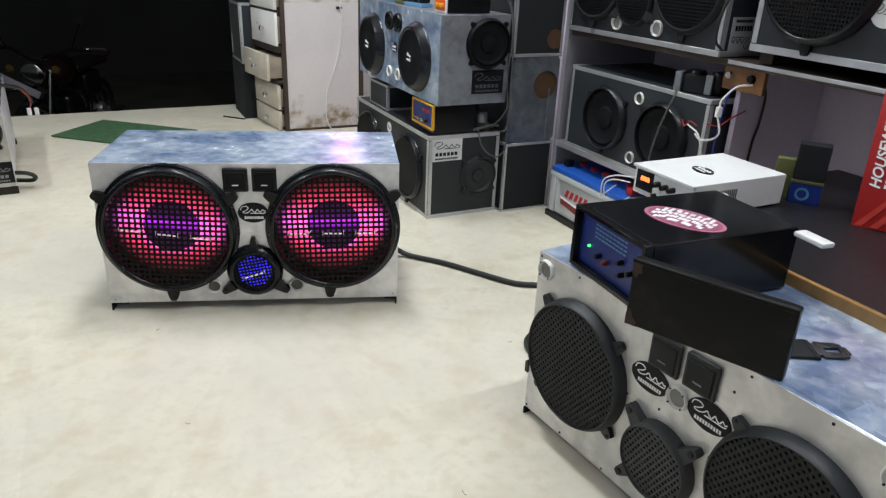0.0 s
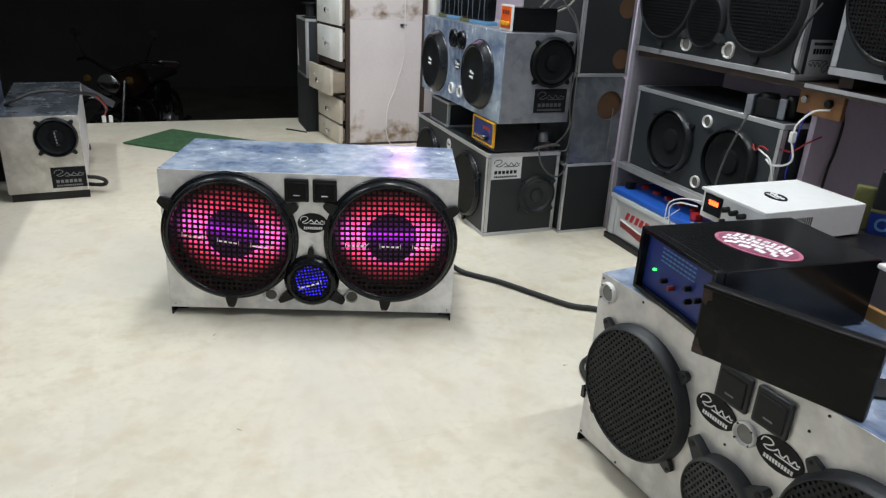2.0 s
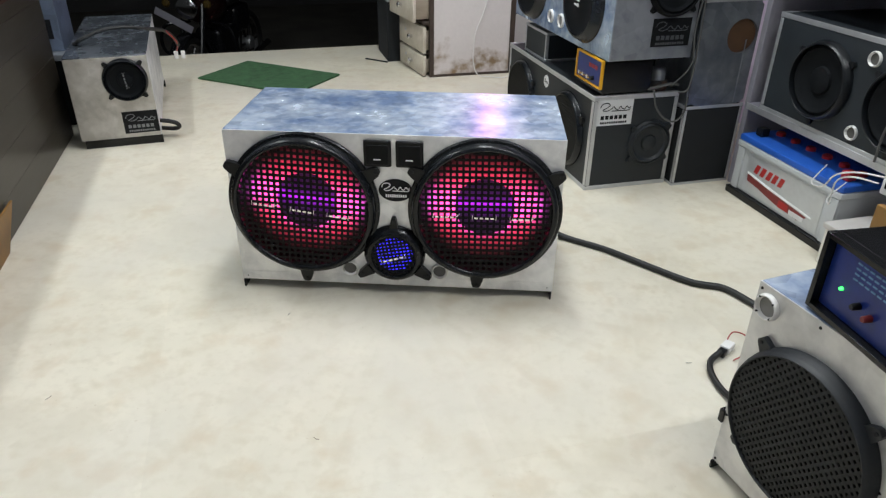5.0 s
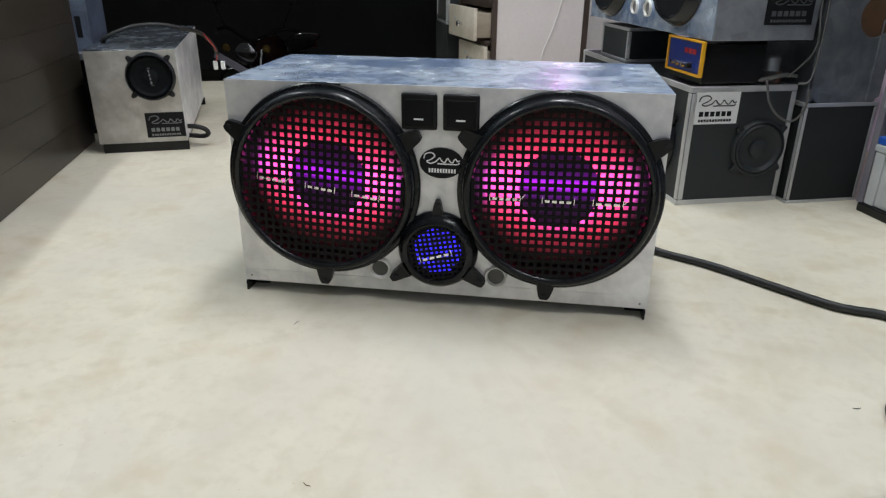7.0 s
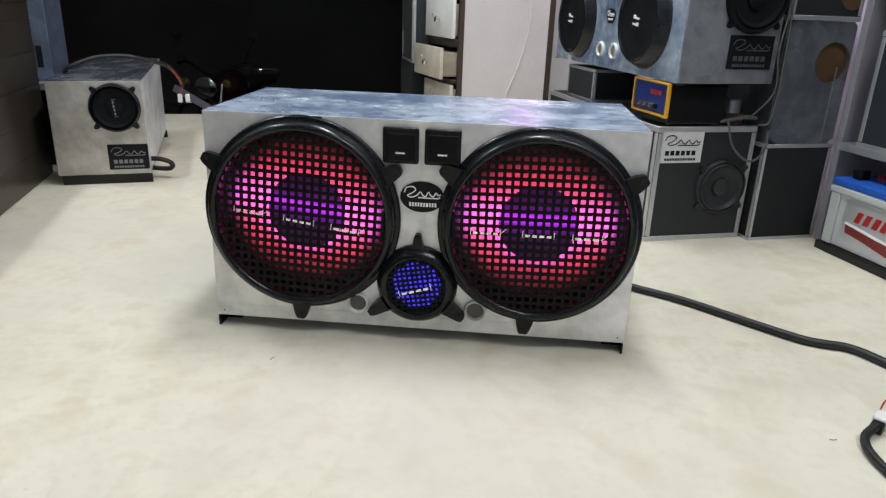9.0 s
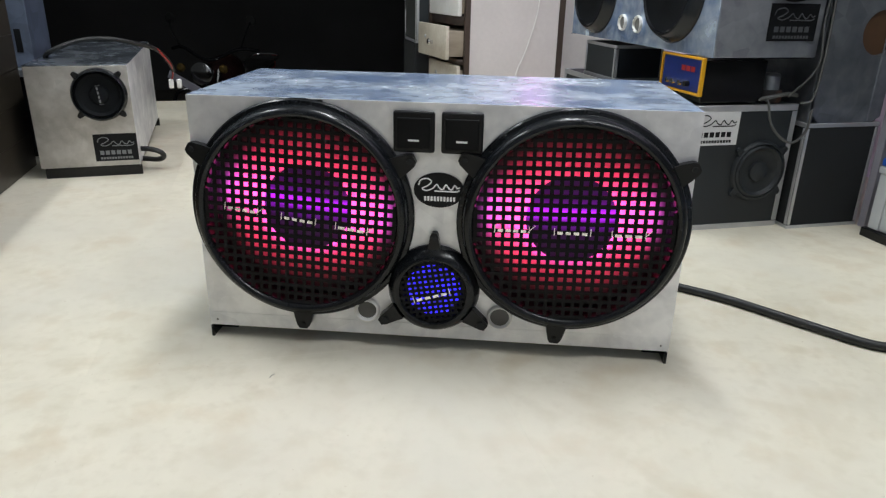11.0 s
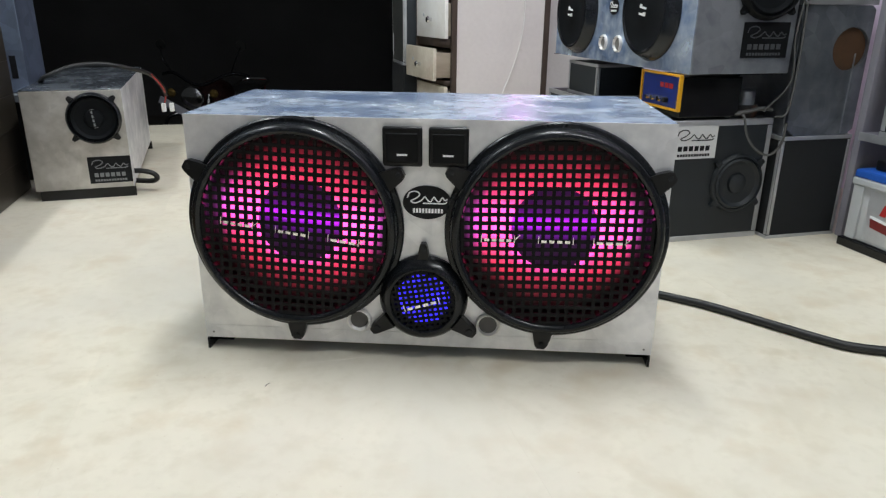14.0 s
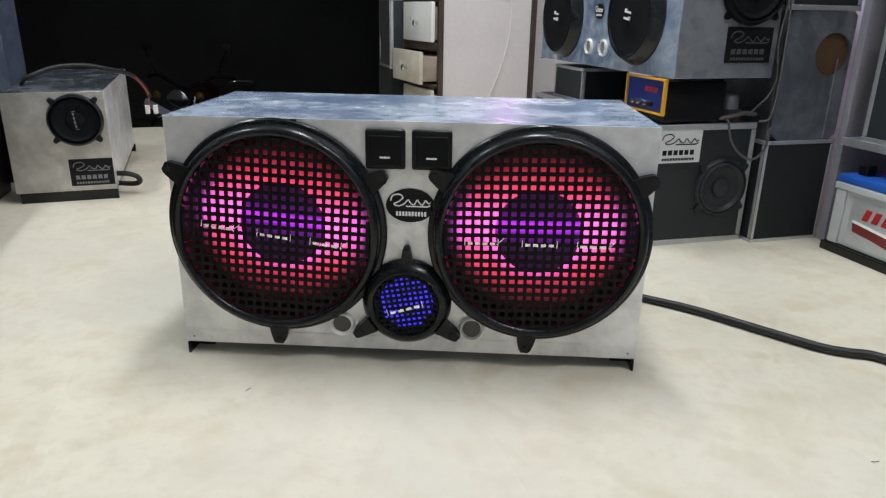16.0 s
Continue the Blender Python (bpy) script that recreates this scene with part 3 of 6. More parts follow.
def script_lines(w, h):
    """A plain ornament: a flourish that runs out in a wave, underlined."""
    lines = [[(-0.46, 0.04), (-0.41, 0.30), (-0.26, 0.38), (-0.17, 0.22), (-0.26, 0.02), (-0.38, -0.12), (-0.28, -0.22), (-0.14, -0.10), (-0.05, 0.10), (0.01, -0.06), (0.09, -0.14), (0.16, 0.10), (0.22, -0.06), (0.29, -0.14), (0.36, 0.08), (0.42, -0.06), (0.48, 0.0)], [(-0.10, -0.23), (0.12, -0.23), (0.40, -0.23), (0.47, -0.14)]]
    return [[(x * w, z * h) for x, z in line] for line in lines]


def badge(parent, cx, cz, rx, rz, y=0.0, name="badge"):
    b = part(name, lathe(bm_new(), [(0, -0.0022), (1.0, -0.0022), (1.0, 0.001)], 40, 0, 0, rx, rz), "ink", parent, "oval black badge with white ornament")
    b.location = (cx, y, cz)
    k = strokes(bm_new(), [[(x, z + rz * 0.22) for x, z in line] for line in script_lines(rx * 1.75, rz * 1.15)], -0.0024, 0.0011)
    part("ornament", k, "white_ink", b)
    bar = bm_new()
    for i in range(10):
        x = -rx * 0.58 + i * rx * 0.128
        box(bar, x, x + rx * 0.085, -0.0030, -0.002, -rz * 0.62, -rz * 0.36)
    part("print_bar", bar, "white_ink", b)
    return b


def plate(parent, x0, x1, z0, z1, y, material, ink, name="sign_plate", label="", rows=2, thick=0.0015):
    """A flat sign: an ornament above and rows of illegible print as bars."""
    p = part(name, box(bm_new(), x0, x1, y - thick, y, z0, z1), material, parent, label)
    w, h = x1 - x0, z1 - z0
    k = strokes(bm_new(), [[(x + (x0 + x1) / 2, z + z0 + h * 0.68) for x, z in line] for line in script_lines(w * 0.9, h * 0.52)], y - thick - 0.0002, w * 0.011)
    part("ornament", k, ink, p)
    for r in range(rows):
        bar = bm_new()
        n = 6 if r == 0 else 12
        zz = z0 + h * (0.24 - 0.17 * r)
        for i in range(n):
            a = x0 + w * (0.12 + 0.76 * i / n)
            box(bar, a, a + w * 0.76 / n * 0.72, y - thick - 0.0008, y - thick + 0.0003, zz, zz + h * (0.15 if r == 0 else 0.08))
        part("print_bar", bar, ink, p)
    return p


def lug(parent, r, angle, size=1.0, material="black_plastic", slim=1.0):
    """A screw tab that stands out from a speaker's rim."""
    bm = bm_new()
    m = pose(0, 0, 0, 0, -angle, 0)
    s = size
    k = slim * s
    out = [(r * 0.93, -0.017 * k), (r + 0.004 * s, -0.014 * k), (r + 0.018 * s, -0.010 * k), (r + 0.023 * s, -0.006 * k), (r + 0.023 * s, 0.006 * k), (r + 0.018 * s, 0.010 * k), (r + 0.004 * s, 0.014 * k), (r * 0.93, 0.017 * k)]
    prism(bm, out, -0.013 * s, 0.0005)
    bmesh.ops.transform(bm, matrix=m, verts=bm.verts)
    ob = part("mounting_lug", bm, material, parent)
    screw = lathe(bm_new(), [(0, -0.0155 * s), (0.004 * s, -0.015 * s), (0.0045 * s, -0.012 * s)], 12, (r + 0.015 * s), 0)
    bmesh.ops.transform(screw, matrix=m, verts=screw.verts)
    return ob, screw


def grille_mesh(radius, pitch, bar, depth, y, turn=0.0, dome=0.0):
    bm = bm_new()
    m = pose(0, 0, 0, 0, turn, 0)
    n = int(radius / pitch) + 1
    for k in range(-n, n + 1):
        c = (k + 0.5) * pitch
        if abs(c) > radius * 0.985:
            continue
        half = math.sqrt(radius ** 2 - c ** 2)
        box(bm, -half, half, y, y + depth, c - bar / 2, c + bar / 2, m=m)
        box(bm, c - bar / 2, c + bar / 2, y + 0.0004, y + depth, -half, half, m=m)
    return bm


def cone_profile(r):
    return [(r, -0.004), (r * 0.97, -0.010), (r * 0.90, -0.013), (r * 0.83, -0.009), (r * 0.78, -0.0055), (r * 0.45, -0.002), (r * 0.40, -0.002), (r * 0.36, -0.008), (r * 0.2, -0.0115), (0, -0.013)]


def emblem_mesh(groups, y, tilt):
    """Dashed white marks in brackets across the guard, one mesh a dash."""
    out = []

    def mark(*size, m):
        out.append(box(bm_new(), *size, m=m))
    m = pose(0, 0, 0, 0, tilt, 0)
    for x0, x1, z, lead in groups:
        n = max(3, int((x1 - x0) / 0.0115))
        for k in range(n):
            a = x0 + (x1 - x0) * k / n
            mark(a + 0.001, a + (x1 - x0) / n * 0.74, y - 0.0008, y, z - 0.0024, z + 0.0020, m=m)
        mark(x0 - 0.004, x0 - 0.0028, y - 0.0008, y, z - 0.004, z + 0.008, m=m)
        mark(x1 + 0.001, x1 + 0.0022, y - 0.0008, y, z - 0.004, z + 0.008, m=m)
        if lead:
            mark(-0.0075, 0.0075, y - 0.0008, y, -0.0006, 0.0006, m=m @ pose(x1 + 0.005 if lead > 0 else x0 - 0.007, 0, z + 0.004, 0, -45 * lead, 0))
    return out


def woofer(parent, cx, cz, r, lit=False, lugs=(30, 150, 270), tilt=0.0, guard="square", rim="black_gloss", name="woofer", depth=1.0, y=0.0, grid_turn=0.0, bore=0.882, cone="cone"):
    d = depth
    k = (1 - bore) / 0.118
    prof = [(r, 0.001), (r, -0.005 * d), (r * 0.992, -0.008 * d), (r * (1 - 0.030 * k), -0.016 * d), (r * (1 - 0.060 * k), -0.0225 * d), (r * (1 - 0.085 * k), -0.0255 * d), (r * (1 - 0.102 * k), -0.0258 * d), (r * (1 - 0.113 * k), -0.0245 * d), (r * (1 - 0.120 * k), -0.020 * d), (r * (1 - 0.125 * k), -0.003 * d)]
    if lit:                                # a flat flange with a polished bead inside it
        prof = [(r, 0.001), (r, -0.006), (r * 0.988, -0.0085), (r * 0.955, -0.0095), (r * 0.948, -0.0125), (r * 0.942, -0.0190), (r * 0.930, -0.0238), (r * 0.910, -0.0268), (r * 0.890, -0.0275), (r * 0.872, -0.0262), (r * 0.858, -0.0230), (r * 0.850, -0.019), (r * 0.848, -0.003)]
        bore = 0.848
    w = part(name, lathe(bm_new(), prof, 96 if lit else 72), rim, parent, "glossy black speaker rim" if rim == "black_gloss" else "dusty black speaker rim")
    w.location = (cx, y, cz)
    inner = r * bore
    size = max(0.6, min(1.0, r / 0.165)) if name != "midrange_speaker" else 1.35
    for a in lugs:
        ob, screw = lug(w, r, a, size * (0.72 if a == 90 else 1.0), "black_plastic" if rim == "black_gloss" else rim, 0.62 if name == "midrange_speaker" else 1.0)
        part("screw", screw, "black_matt", w)
    if lit:
        part("led_disc", lathe(bm_new(), [(0, 0.022), (0.149, 0.022), (0.150, -0.002)], 64), "led_disc", w, "disc glowing red and violet").matrix_basis = pose(0, 0, 0, 0, tilt, 0)
        part("dust_cap", lathe(bm_new(), [(0.069, 0.0215), (0.068, 0.019), (0.056, 0.014), (0.032, 0.0105), (0, 0.0095)], 40), "led_cap", w, "dark dome lit violet").matrix_basis = pose(0, 0, 0, 0, tilt, 0)
        groups = ((-0.112, -0.066, -0.007, 1), (-0.024, 0.024, -0.007, 0), (0.060, 0.104, -0.007, 1))
        for g in groups:
            for dash in emblem_mesh((g,), -0.0225 * d, tilt):
                part("emblem_dash", dash, "emblem", w)
    else:
        part("cone", lathe(bm_new(), cone_profile(inner), 48), cone, w)
    if guard:
        pitch, bar = (0.0138, 0.0056) if lit else (0.0095, 0.0050)
        if r < 0.1:
            pitch, bar = 0.0088, 0.0040
        part("grille", grille_mesh(inner, pitch, bar, 0.004, -0.022 * d, grid_turn), "guard" if rim in ("black_gloss", "dark_satin", "carpet") else "dusty_grey" if rim == "dusty_grey" else "black_matt", w)
    return w


def tweeter(parent, x0, z0, size, rim="black_plastic"):
    """A square horn tweeter: a rounded frame with a hollow face."""
    h = size / 2
    bm = bm_new()
    box(bm, -h, h, -0.008, 0.0005, -h, h, 0.004, 3)
    t = part("tweeter", bm, rim, parent, "square black horn tweeter")
    t.location = (x0 + h, 0, z0 + h)
    ridge = box(bm_new(), -h * 0.80, h * 0.80, -0.0110, -0.0075, -h * 0.78, h * 0.70, 0.006, 4)
    part("horn", ridge, "guard" if rim == "black_plastic" else "black_matt", t)
    bar = box(bm_new(), -h * 0.26, h * 0.26, -0.0118, -0.0105, -h * 0.42, -h * 0.33)
    part("print_bar", bar, "white_ink" if rim == "black_plastic" else "grey_ink", t)
    return t


def port(parent, cx, cz, r, y=0.0, white=True, screws=True, deep=False):
    """A moulded port ring with a rounded lip; a flat grey disc stands in for its shaded hole."""
    p = part("bass_port", lathe(bm_new(), [(r, 0.0), (r, -0.0035), (r * 0.97, -0.006), (r * 0.92, -0.0075), (r * 0.86, -0.0078), (r * 0.82, -0.0068), (r * 0.79, -0.0050), (r * 0.72, -0.0014)], 40), "white_plastic" if white else "alu", parent, "round white plastic port ring")
    p.location = (cx, y, cz)
    part("hole_shade_disc", lathe(bm_new(), [(r * 0.74, -0.0018), (r * 0.70, -0.0012), (0, -0.0010)], 28), "deep_hole_shade" if deep else "hole_shade", p, "flat grey disc toned like a shaded hole")
    for k in range(4 if screws else 0):
        a = math.radians(45 + 90 * k)
        part("screw", lathe(bm_new(), [(0, -0.0088), (0.0016, -0.0084), (0.0018, -0.006)], 8, r * 0.86 * math.cos(a), r * 0.86 * math.sin(a)), "black_matt", p)
    return p


def pierced(bm, x0, x1, z0, z1, cx, cz, r, y0, y1, n=64):
    """A rectangular sheet with one round hole through it."""
    spokes = sorted({math.tau * k / n for k in range(n)} | {math.atan2(z - cz, x - cx) % math.tau for x in (x0, x1) for z in (z0, z1)})
    rim, edge = [], []
    for a in spokes:
        c, s = math.cos(a), math.sin(a)
        t = min(((x1 if c > 0 else x0) - cx) / c if abs(c) > 1e-9 else 1e9, ((z1 if s > 0 else z0) - cz) / s if abs(s) > 1e-9 else 1e9)
        edge.append((cx + c * t, cz + s * t))
        rim.append((cx + c * r, cz + s * r))
    loops = [[bm.verts.new((x, y, z)) for x, z in line] for y, line in ((y0, edge), (y0, rim), (y1, rim), (y1, edge))]
    for a, b in zip(loops, loops[1:] + loops[:1]):
        for k in range(len(spokes)):
            j = (k + 1) % len(spokes)
            bm.faces.new((a[k], a[j], b[j], b[k]))
    return bm


def steel_cabinet(name, m, w, h, d, label, foot=0.02, group="metal speaker boxes", body="galv", front="steel_front", holes=()):
    """A folded sheet-metal speaker box on two black steel runners."""
    root = thing(name, m, label, "speaker", group)
    if not holes:
        part("body", box(bm_new(), -w / 2, w / 2, 0.003, d, foot, h, 0.0025), body, root)
        part("front_panel", box(bm_new(), -w / 2, w / 2, 0.0, 0.0029, foot, h - 0.0006, 0.0012), front, root, "brushed steel front panel")
    else:
        s = 0.002
        part("top_panel", box(bm_new(), -w / 2, w / 2, 0.003, d, h - s, h, 0.0009), body, root)
        part("base_panel", box(bm_new(), -w / 2, w / 2, 0.003, d, foot, foot + s), body, root)
        part("side_panel", box(bm_new(), -w / 2, -w / 2 + s, 0.003, d, foot + s, h - s), body, root)
        part("side_panel", box(bm_new(), w / 2 - s, w / 2, 0.003, d, foot + s, h - s), body, root)
        part("back_panel", box(bm_new(), -w / 2 + s, w / 2 - s, d - s, d, foot + s, h - s), body, root)
        panel = bm_new()
        for (cx, cz, r), x0, x1 in zip(holes, (-w / 2, 0.0), (0.0, w / 2)):
            pierced(panel, x0, x1, foot, h - 0.0006, cx, cz, r, 0.0, 0.0029)
        part("front_panel", panel, front, root, "brushed steel front panel")
    for s in (-1, 1):
        x = s * (w / 2 - 0.004)
        run = bm_new()
        box(run, x - 0.002, x + 0.002, -0.004, d - 0.01, 0.0, foot - 0.0005)
        box(run, min(x, x - s * 0.03), max(x, x - s * 0.03), 0.03, d - 0.03, 0.0, 0.003)
        part("runner", run, "black_steel", root, "black angle-iron runner")
    return root


def rivets(parent, spots, r=0.0028, y=0.0, material="black_matt"):
    for x, z in spots:
        k = part("rivet", lathe(bm_new(), [(0, -0.0018), (r * 0.7, -0.0014), (r, 0.0002)], 10), material, parent)
        k.location = (x, y, z)


def trimmed_cabinet(name, m, w, h, d, label, cover="rexine", group="covered speaker boxes", t=0.012, ends=True, category="speaker", trim="alu"):
    """A box in black covering with aluminium angle along its edges."""
    root = thing(name, m, label, category, group)
    part("body", box(bm_new(), -w / 2, w / 2, 0.0, d, 0.0, h, 0.002), cover, root)
    e = 0.0018
    for z0 in (0, h - t):
        part("edge_trim", box(bm_new(), -w / 2 - e, w / 2 + e, -e, 0.002, z0 - (e if z0 == 0 else 0), z0 + t + (e if z0 else 0), 0.0008, 1), trim, root)
        for s in (-1, 1):
            x = s * (w / 2) + (e if s > 0 else -e)
            part("edge_trim", box(bm_new(), min(x, x - s * 0.003), max(x, x - s * 0.003), 0.0025, d, z0 - (e if z0 == 0 else 0), z0 + t + (e if z0 else 0), 0.0008, 1), trim, root)
            part("edge_trim", box(bm_new(), min(x - s * 0.0035, x - s * t), max(x - s * 0.0035, x - s * t), 0.0025, d, (-e if z0 == 0 else h + e - 0.0025), (0.0025 - e if z0 == 0 else h + e), 0.0005, 1), trim, root)
    for s in (-1, 1):
        x = s * (w / 2)
        part("edge_trim", box(bm_new(), min(x, x - s * t), max(x, x - s * t), -e, 0.002, t + e, h - t - e, 0.0008, 1), trim, root)
        xx = x + s * e
        part("edge_trim", box(bm_new(), min(xx, xx - s * 0.003), max(xx, xx - s * 0.003), 0.0025, 0.0025 + t, t + e, h - t - e, 0.0005, 1), trim, root)
        part("edge_trim", box(bm_new(), min(xx, xx - s * 0.003), max(xx, xx - s * 0.003), d - t, d, t + e, h - t - e, 0.0005, 1), trim, root)
    return root


# ---- the demo speaker box in the middle of the floor ----
demo = steel_cabinet("speaker_box", pose(0, 0, 0), 0.75, 0.40, 0.33, "galvanised steel speaker box, two woofers glowing red, on tiled floor", holes=((-0.206, 0.226, 0.1505), (0.206, 0.226, 0.1505)))
woofer(demo, -0.206, 0.226, 0.1740, True, (28, 150, 268), tilt=8.0, grid_turn=3.0)
woofer(demo, 0.206, 0.226, 0.1740, True, (30, 150, 266), tilt=0.0, grid_turn=-1.0)
mid = woofer(demo, -0.001, 0.110, 0.0725, False, (90, 215, 325), guard="square", name="midrange_speaker", depth=0.9, grid_turn=-10, bore=0.72)
part("led_disc", lathe(bm_new(), [(0, -0.0138), (0.041, -0.0136), (0.043, -0.012)], 32), "led_blue", mid, "disc glowing blue")
for dash in emblem_mesh(((-0.029, 0.024, -0.007, 0),), -0.0205, -17):
    part("emblem_dash", dash, "emblem", mid)
tweeter(demo, -0.064, 0.327, 0.061)
tweeter(demo, 0.0065, 0.327, 0.061)
badge(demo, 0.004, 0.270, 0.038, 0.027)
port(demo, -0.109, 0.064, 0.0205, screws=False, deep=True)
port(demo, 0.105, 0.064, 0.0205, screws=False, deep=True)
rivets(demo, ((-0.362, 0.03), (0.362, 0.03), (0.042, 0.245)), 0.0020)
part("fold", box(bm_new(), -0.3745, 0.3745, -0.0008, -0.0001, 0.0205, 0.044, 0.0003, 1), "steel_front", demo)
clip = part("latch", box(bm_new(), -0.192, -0.168, -0.003, 0.0, 0.392, 0.3985, 0.001), "black_steel", demo)


# ---- the second metal speaker box and what lies on it ----
S2 = pose(0.613, -0.511, 0, 0, 0, -66.0) @ pose(0.355, 0, 0)
second = steel_cabinet("speaker_box", S2, 0.71, 0.378, 0.315, "galvanised steel speaker box with dusty unlit woofers, by the low table", foot=0.016, front="steel_second")
for cx in (-0.217, 0.217):
    woofer(second, cx, 0.197, 0.127, False, (43, 135, 225, 320), guard="square", rim="dusty_black", depth=0.95, grid_turn=38, bore=0.92)
woofer(second, 0.0, 0.132, 0.072, False, (45, 135, 225, 315), guard="square", rim="dusty_grey", name="midrange_speaker", depth=1.0, grid_turn=30)
tweeter(second, -0.0555, 0.294, 0.061, "dusty_black")
tweeter(second, 0.0145, 0.295, 0.061, "dusty_black")
badge(second, -0.048, 0.266, 0.040, 0.0255)
badge(second, 0.070, 0.267, 0.040, 0.0255)
port(second, -0.329, 0.346, 0.0210)
port(second, 0.329, 0.346, 0.0210)
port(second, 0.0105, 0.264, 0.0210)
rivets(second, [(x, z) for x in (-0.348, -0.24, -0.12, 0.12, 0.24, 0.348) for z in (0.023, 0.368)] + [(-0.09, 0.21), (0.10, 0.33), (0.085, 0.20), (-0.349, 0.12), (-0.02, 0.222)], 0.0026)
part("bracket", box(bm_new(), -0.362, -0.352, -0.004, 0.012, 0.10, 0.125, 0.001), "black_steel", second)

amp = thing("amplifier", pose(0.684, -0.674, 0.378, 0, 0, -76.0), "black steel amplifier with blue control panel, on the metal box", "amplifier")
part("case", box(bm_new(), -0.102, 0.102, 0.006, 0.305, 0.004, 0.118, 0.002), "black_steel", amp)
part("control_panel", box(bm_new(), -0.094, 0.094, 0.003, 0.0065, 0.012, 0.110, 0.001), "blue_panel", amp, "blue printed control panel")
for x0, x1, z0, z1 in ((-0.102, -0.094, 0.004, 0.118), (0.094, 0.102, 0.004, 0.118), (-0.094, 0.094, 0.1105, 0.118), (-0.094, 0.094, 0.004, 0.0115)):
    part("lip", box(bm_new(), x0, x1, -0.010, 0.0055, z0, z1, 0.0006, 1), "black_steel", amp)
part("power_light", lathe(bm_new(), [(0, -0.002), (0.002, -0.001), (0.0024, 0.003)], 14, -0.062, 0.052), "led_green", amp, "green power light")
for x, z, k in ((-0.028, 0.046, "black_plastic"), (-0.006, 0.042, "dark_red"), (0.034, 0.060, "black_plastic"), (0.040, 0.040, "black_plastic"), (0.062, 0.052, "black_plastic")):
    part("knob", lathe(bm_new(), [(0, -0.009), (0.0035, -0.009), (0.0045, -0.007), (0.005, 0.003)], 18, x, z), k, amp)
for r in range(4):
    bar = bm_new()
    for i in range(9):
        box(bar, -0.05 + i * 0.0105, -0.0425 + i * 0.0105, 0.0022, 0.0032, 0.096 - r * 0.0075, 0.0985 - r * 0.0075)
    part("print_bar", bar, "pale_blue", amp)
st = part("sticker", lathe(bm_new(), [(0, -0.0012), (1, -0.0012), (1, 0.0)], 48, 0, 0, 0.080, 0.046), "pink_sticker", amp, "pink-rimmed oval sticker with white print")
st.matrix_basis = pose(0.018, 0.131, 0.1184, -90, 0, 24) @ Matrix.Diagonal((0.9, 1.0, 0.98, 1.0))
inner = lathe(bm_new(), [(0, -0.0018), (1, -0.0018), (1, -0.001)], 48, 0, 0, 0.073, 0.040)
part("sticker_field", inner, "mauve", st)
for r in range(4):
    bar = bm_new()
    half = 0.062 * math.sqrt(1 - (abs(r - 1.5) / 2.6) ** 2)
    n = int(half * 2 / 0.0085)
    for i in range(n):
        a = -half + 2 * half * i / n
        box(bar, a, a + 0.0066, -0.0026, -0.0017, 0.020 - r * 0.0165, 0.031 - r * 0.0165, m=pose(0, 0, 0, 0, 6 * (i % 3 - 1), 0))
    part("print_bar", bar, "white_ink", st)

cover = thing("amplifier", pose(0.750, -0.888, 0.378, 0, 0, -48.0), "scuffed black steel amplifier case with rusty corners, on the metal box", "amplifier")
part("case", box(bm_new(), -0.118, 0.118, 0.0, 0.018, 0.0, 0.112, 0.003), "scuffed_black", cover)
part("lip", box(bm_new(), -0.118, 0.118, -0.004, -0.0005, 0.106, 0.112, 0.001, 1), "scuffed_black", cover)
rng = random.Random(11)
for z0, up in ((0.0008, 1), (0.1055, -1)):  # ragged rust where the paint has chipped off the corners
    rust = bm_new()
    spread = [(-0.1172 + (0.018 + 0.008 * rng.random()) * math.cos(a) * (0.6 + 0.5 * rng.random()), z0 + up * 0.026 * math.sin(a) * (0.6 + 0.5 * rng.random())) for a in (math.radians(15 * k) for k in range(7))]
    rim_pts = [(-0.1172, z0)] + spread
    front = [rust.verts.new((x, -0.0005, z)) for x, z in rim_pts]
    back = [rust.verts.new((x, 0.001, z)) for x, z in rim_pts]
    for ring in (front, back[::-1]):
        rust.faces.new(ring)
    for k in range(len(front)):
        j = (k + 1) % len(front)
        rust.faces.new((front[k], back[k], back[j], front[j]))
    bmesh.ops.recalc_face_normals(rust, faces=rust.faces)
    part("rust_patch", rust, "rust_brown", cover, "brown rust at a chipped corner")
strap = thing("mounting_bracket", at_room(0.560, -1.130, 0.3785, -29), "black strap with a slotted grey metal tongue, lying on metal box", "bracket")
part("strap", box(bm_new(), -0.020, 0.038, -0.026, 0.026, 0.0, 0.005, 0.0015), "black_matt", strap)
part("stitching", box(bm_new(), 0.030, 0.032, -0.025, 0.025, 0.005, 0.0056), "black_matt", strap)
tongue = bm_new()
for x0, x1, y0, y1 in ((0.0385, 0.045, -0.017, 0.017), (0.0445, 0.053, -0.022, 0.022), (0.0525, 0.0765, 0.0065, 0.021), (0.0525, 0.0765, -0.021, -0.0065), (0.076, 0.083, -0.018, 0.018), (0.0825, 0.088, -0.010, 0.010)):
    box(tongue, x0, x1, y0, y1, 0.001, 0.0045, 0.0008, 1)
part("tongue", tongue, "dark_steel", strap, "grey metal tongue with a slot")
solo("paper_tag", box(bm_new(), -0.030, 0.030, -0.013, 0.013, 0, 0.009, 0.003), "white_plastic", pose(0.985, -0.765, 0.4965, 0, 0, -78), "white plastic tab lying on the black amplifier", "tag")

# ---- the low table and its things ----
table = thing("low_table", at_room(0.752, -0.54, 0), "low black-topped table with an orange-brown wooden edge", "table")
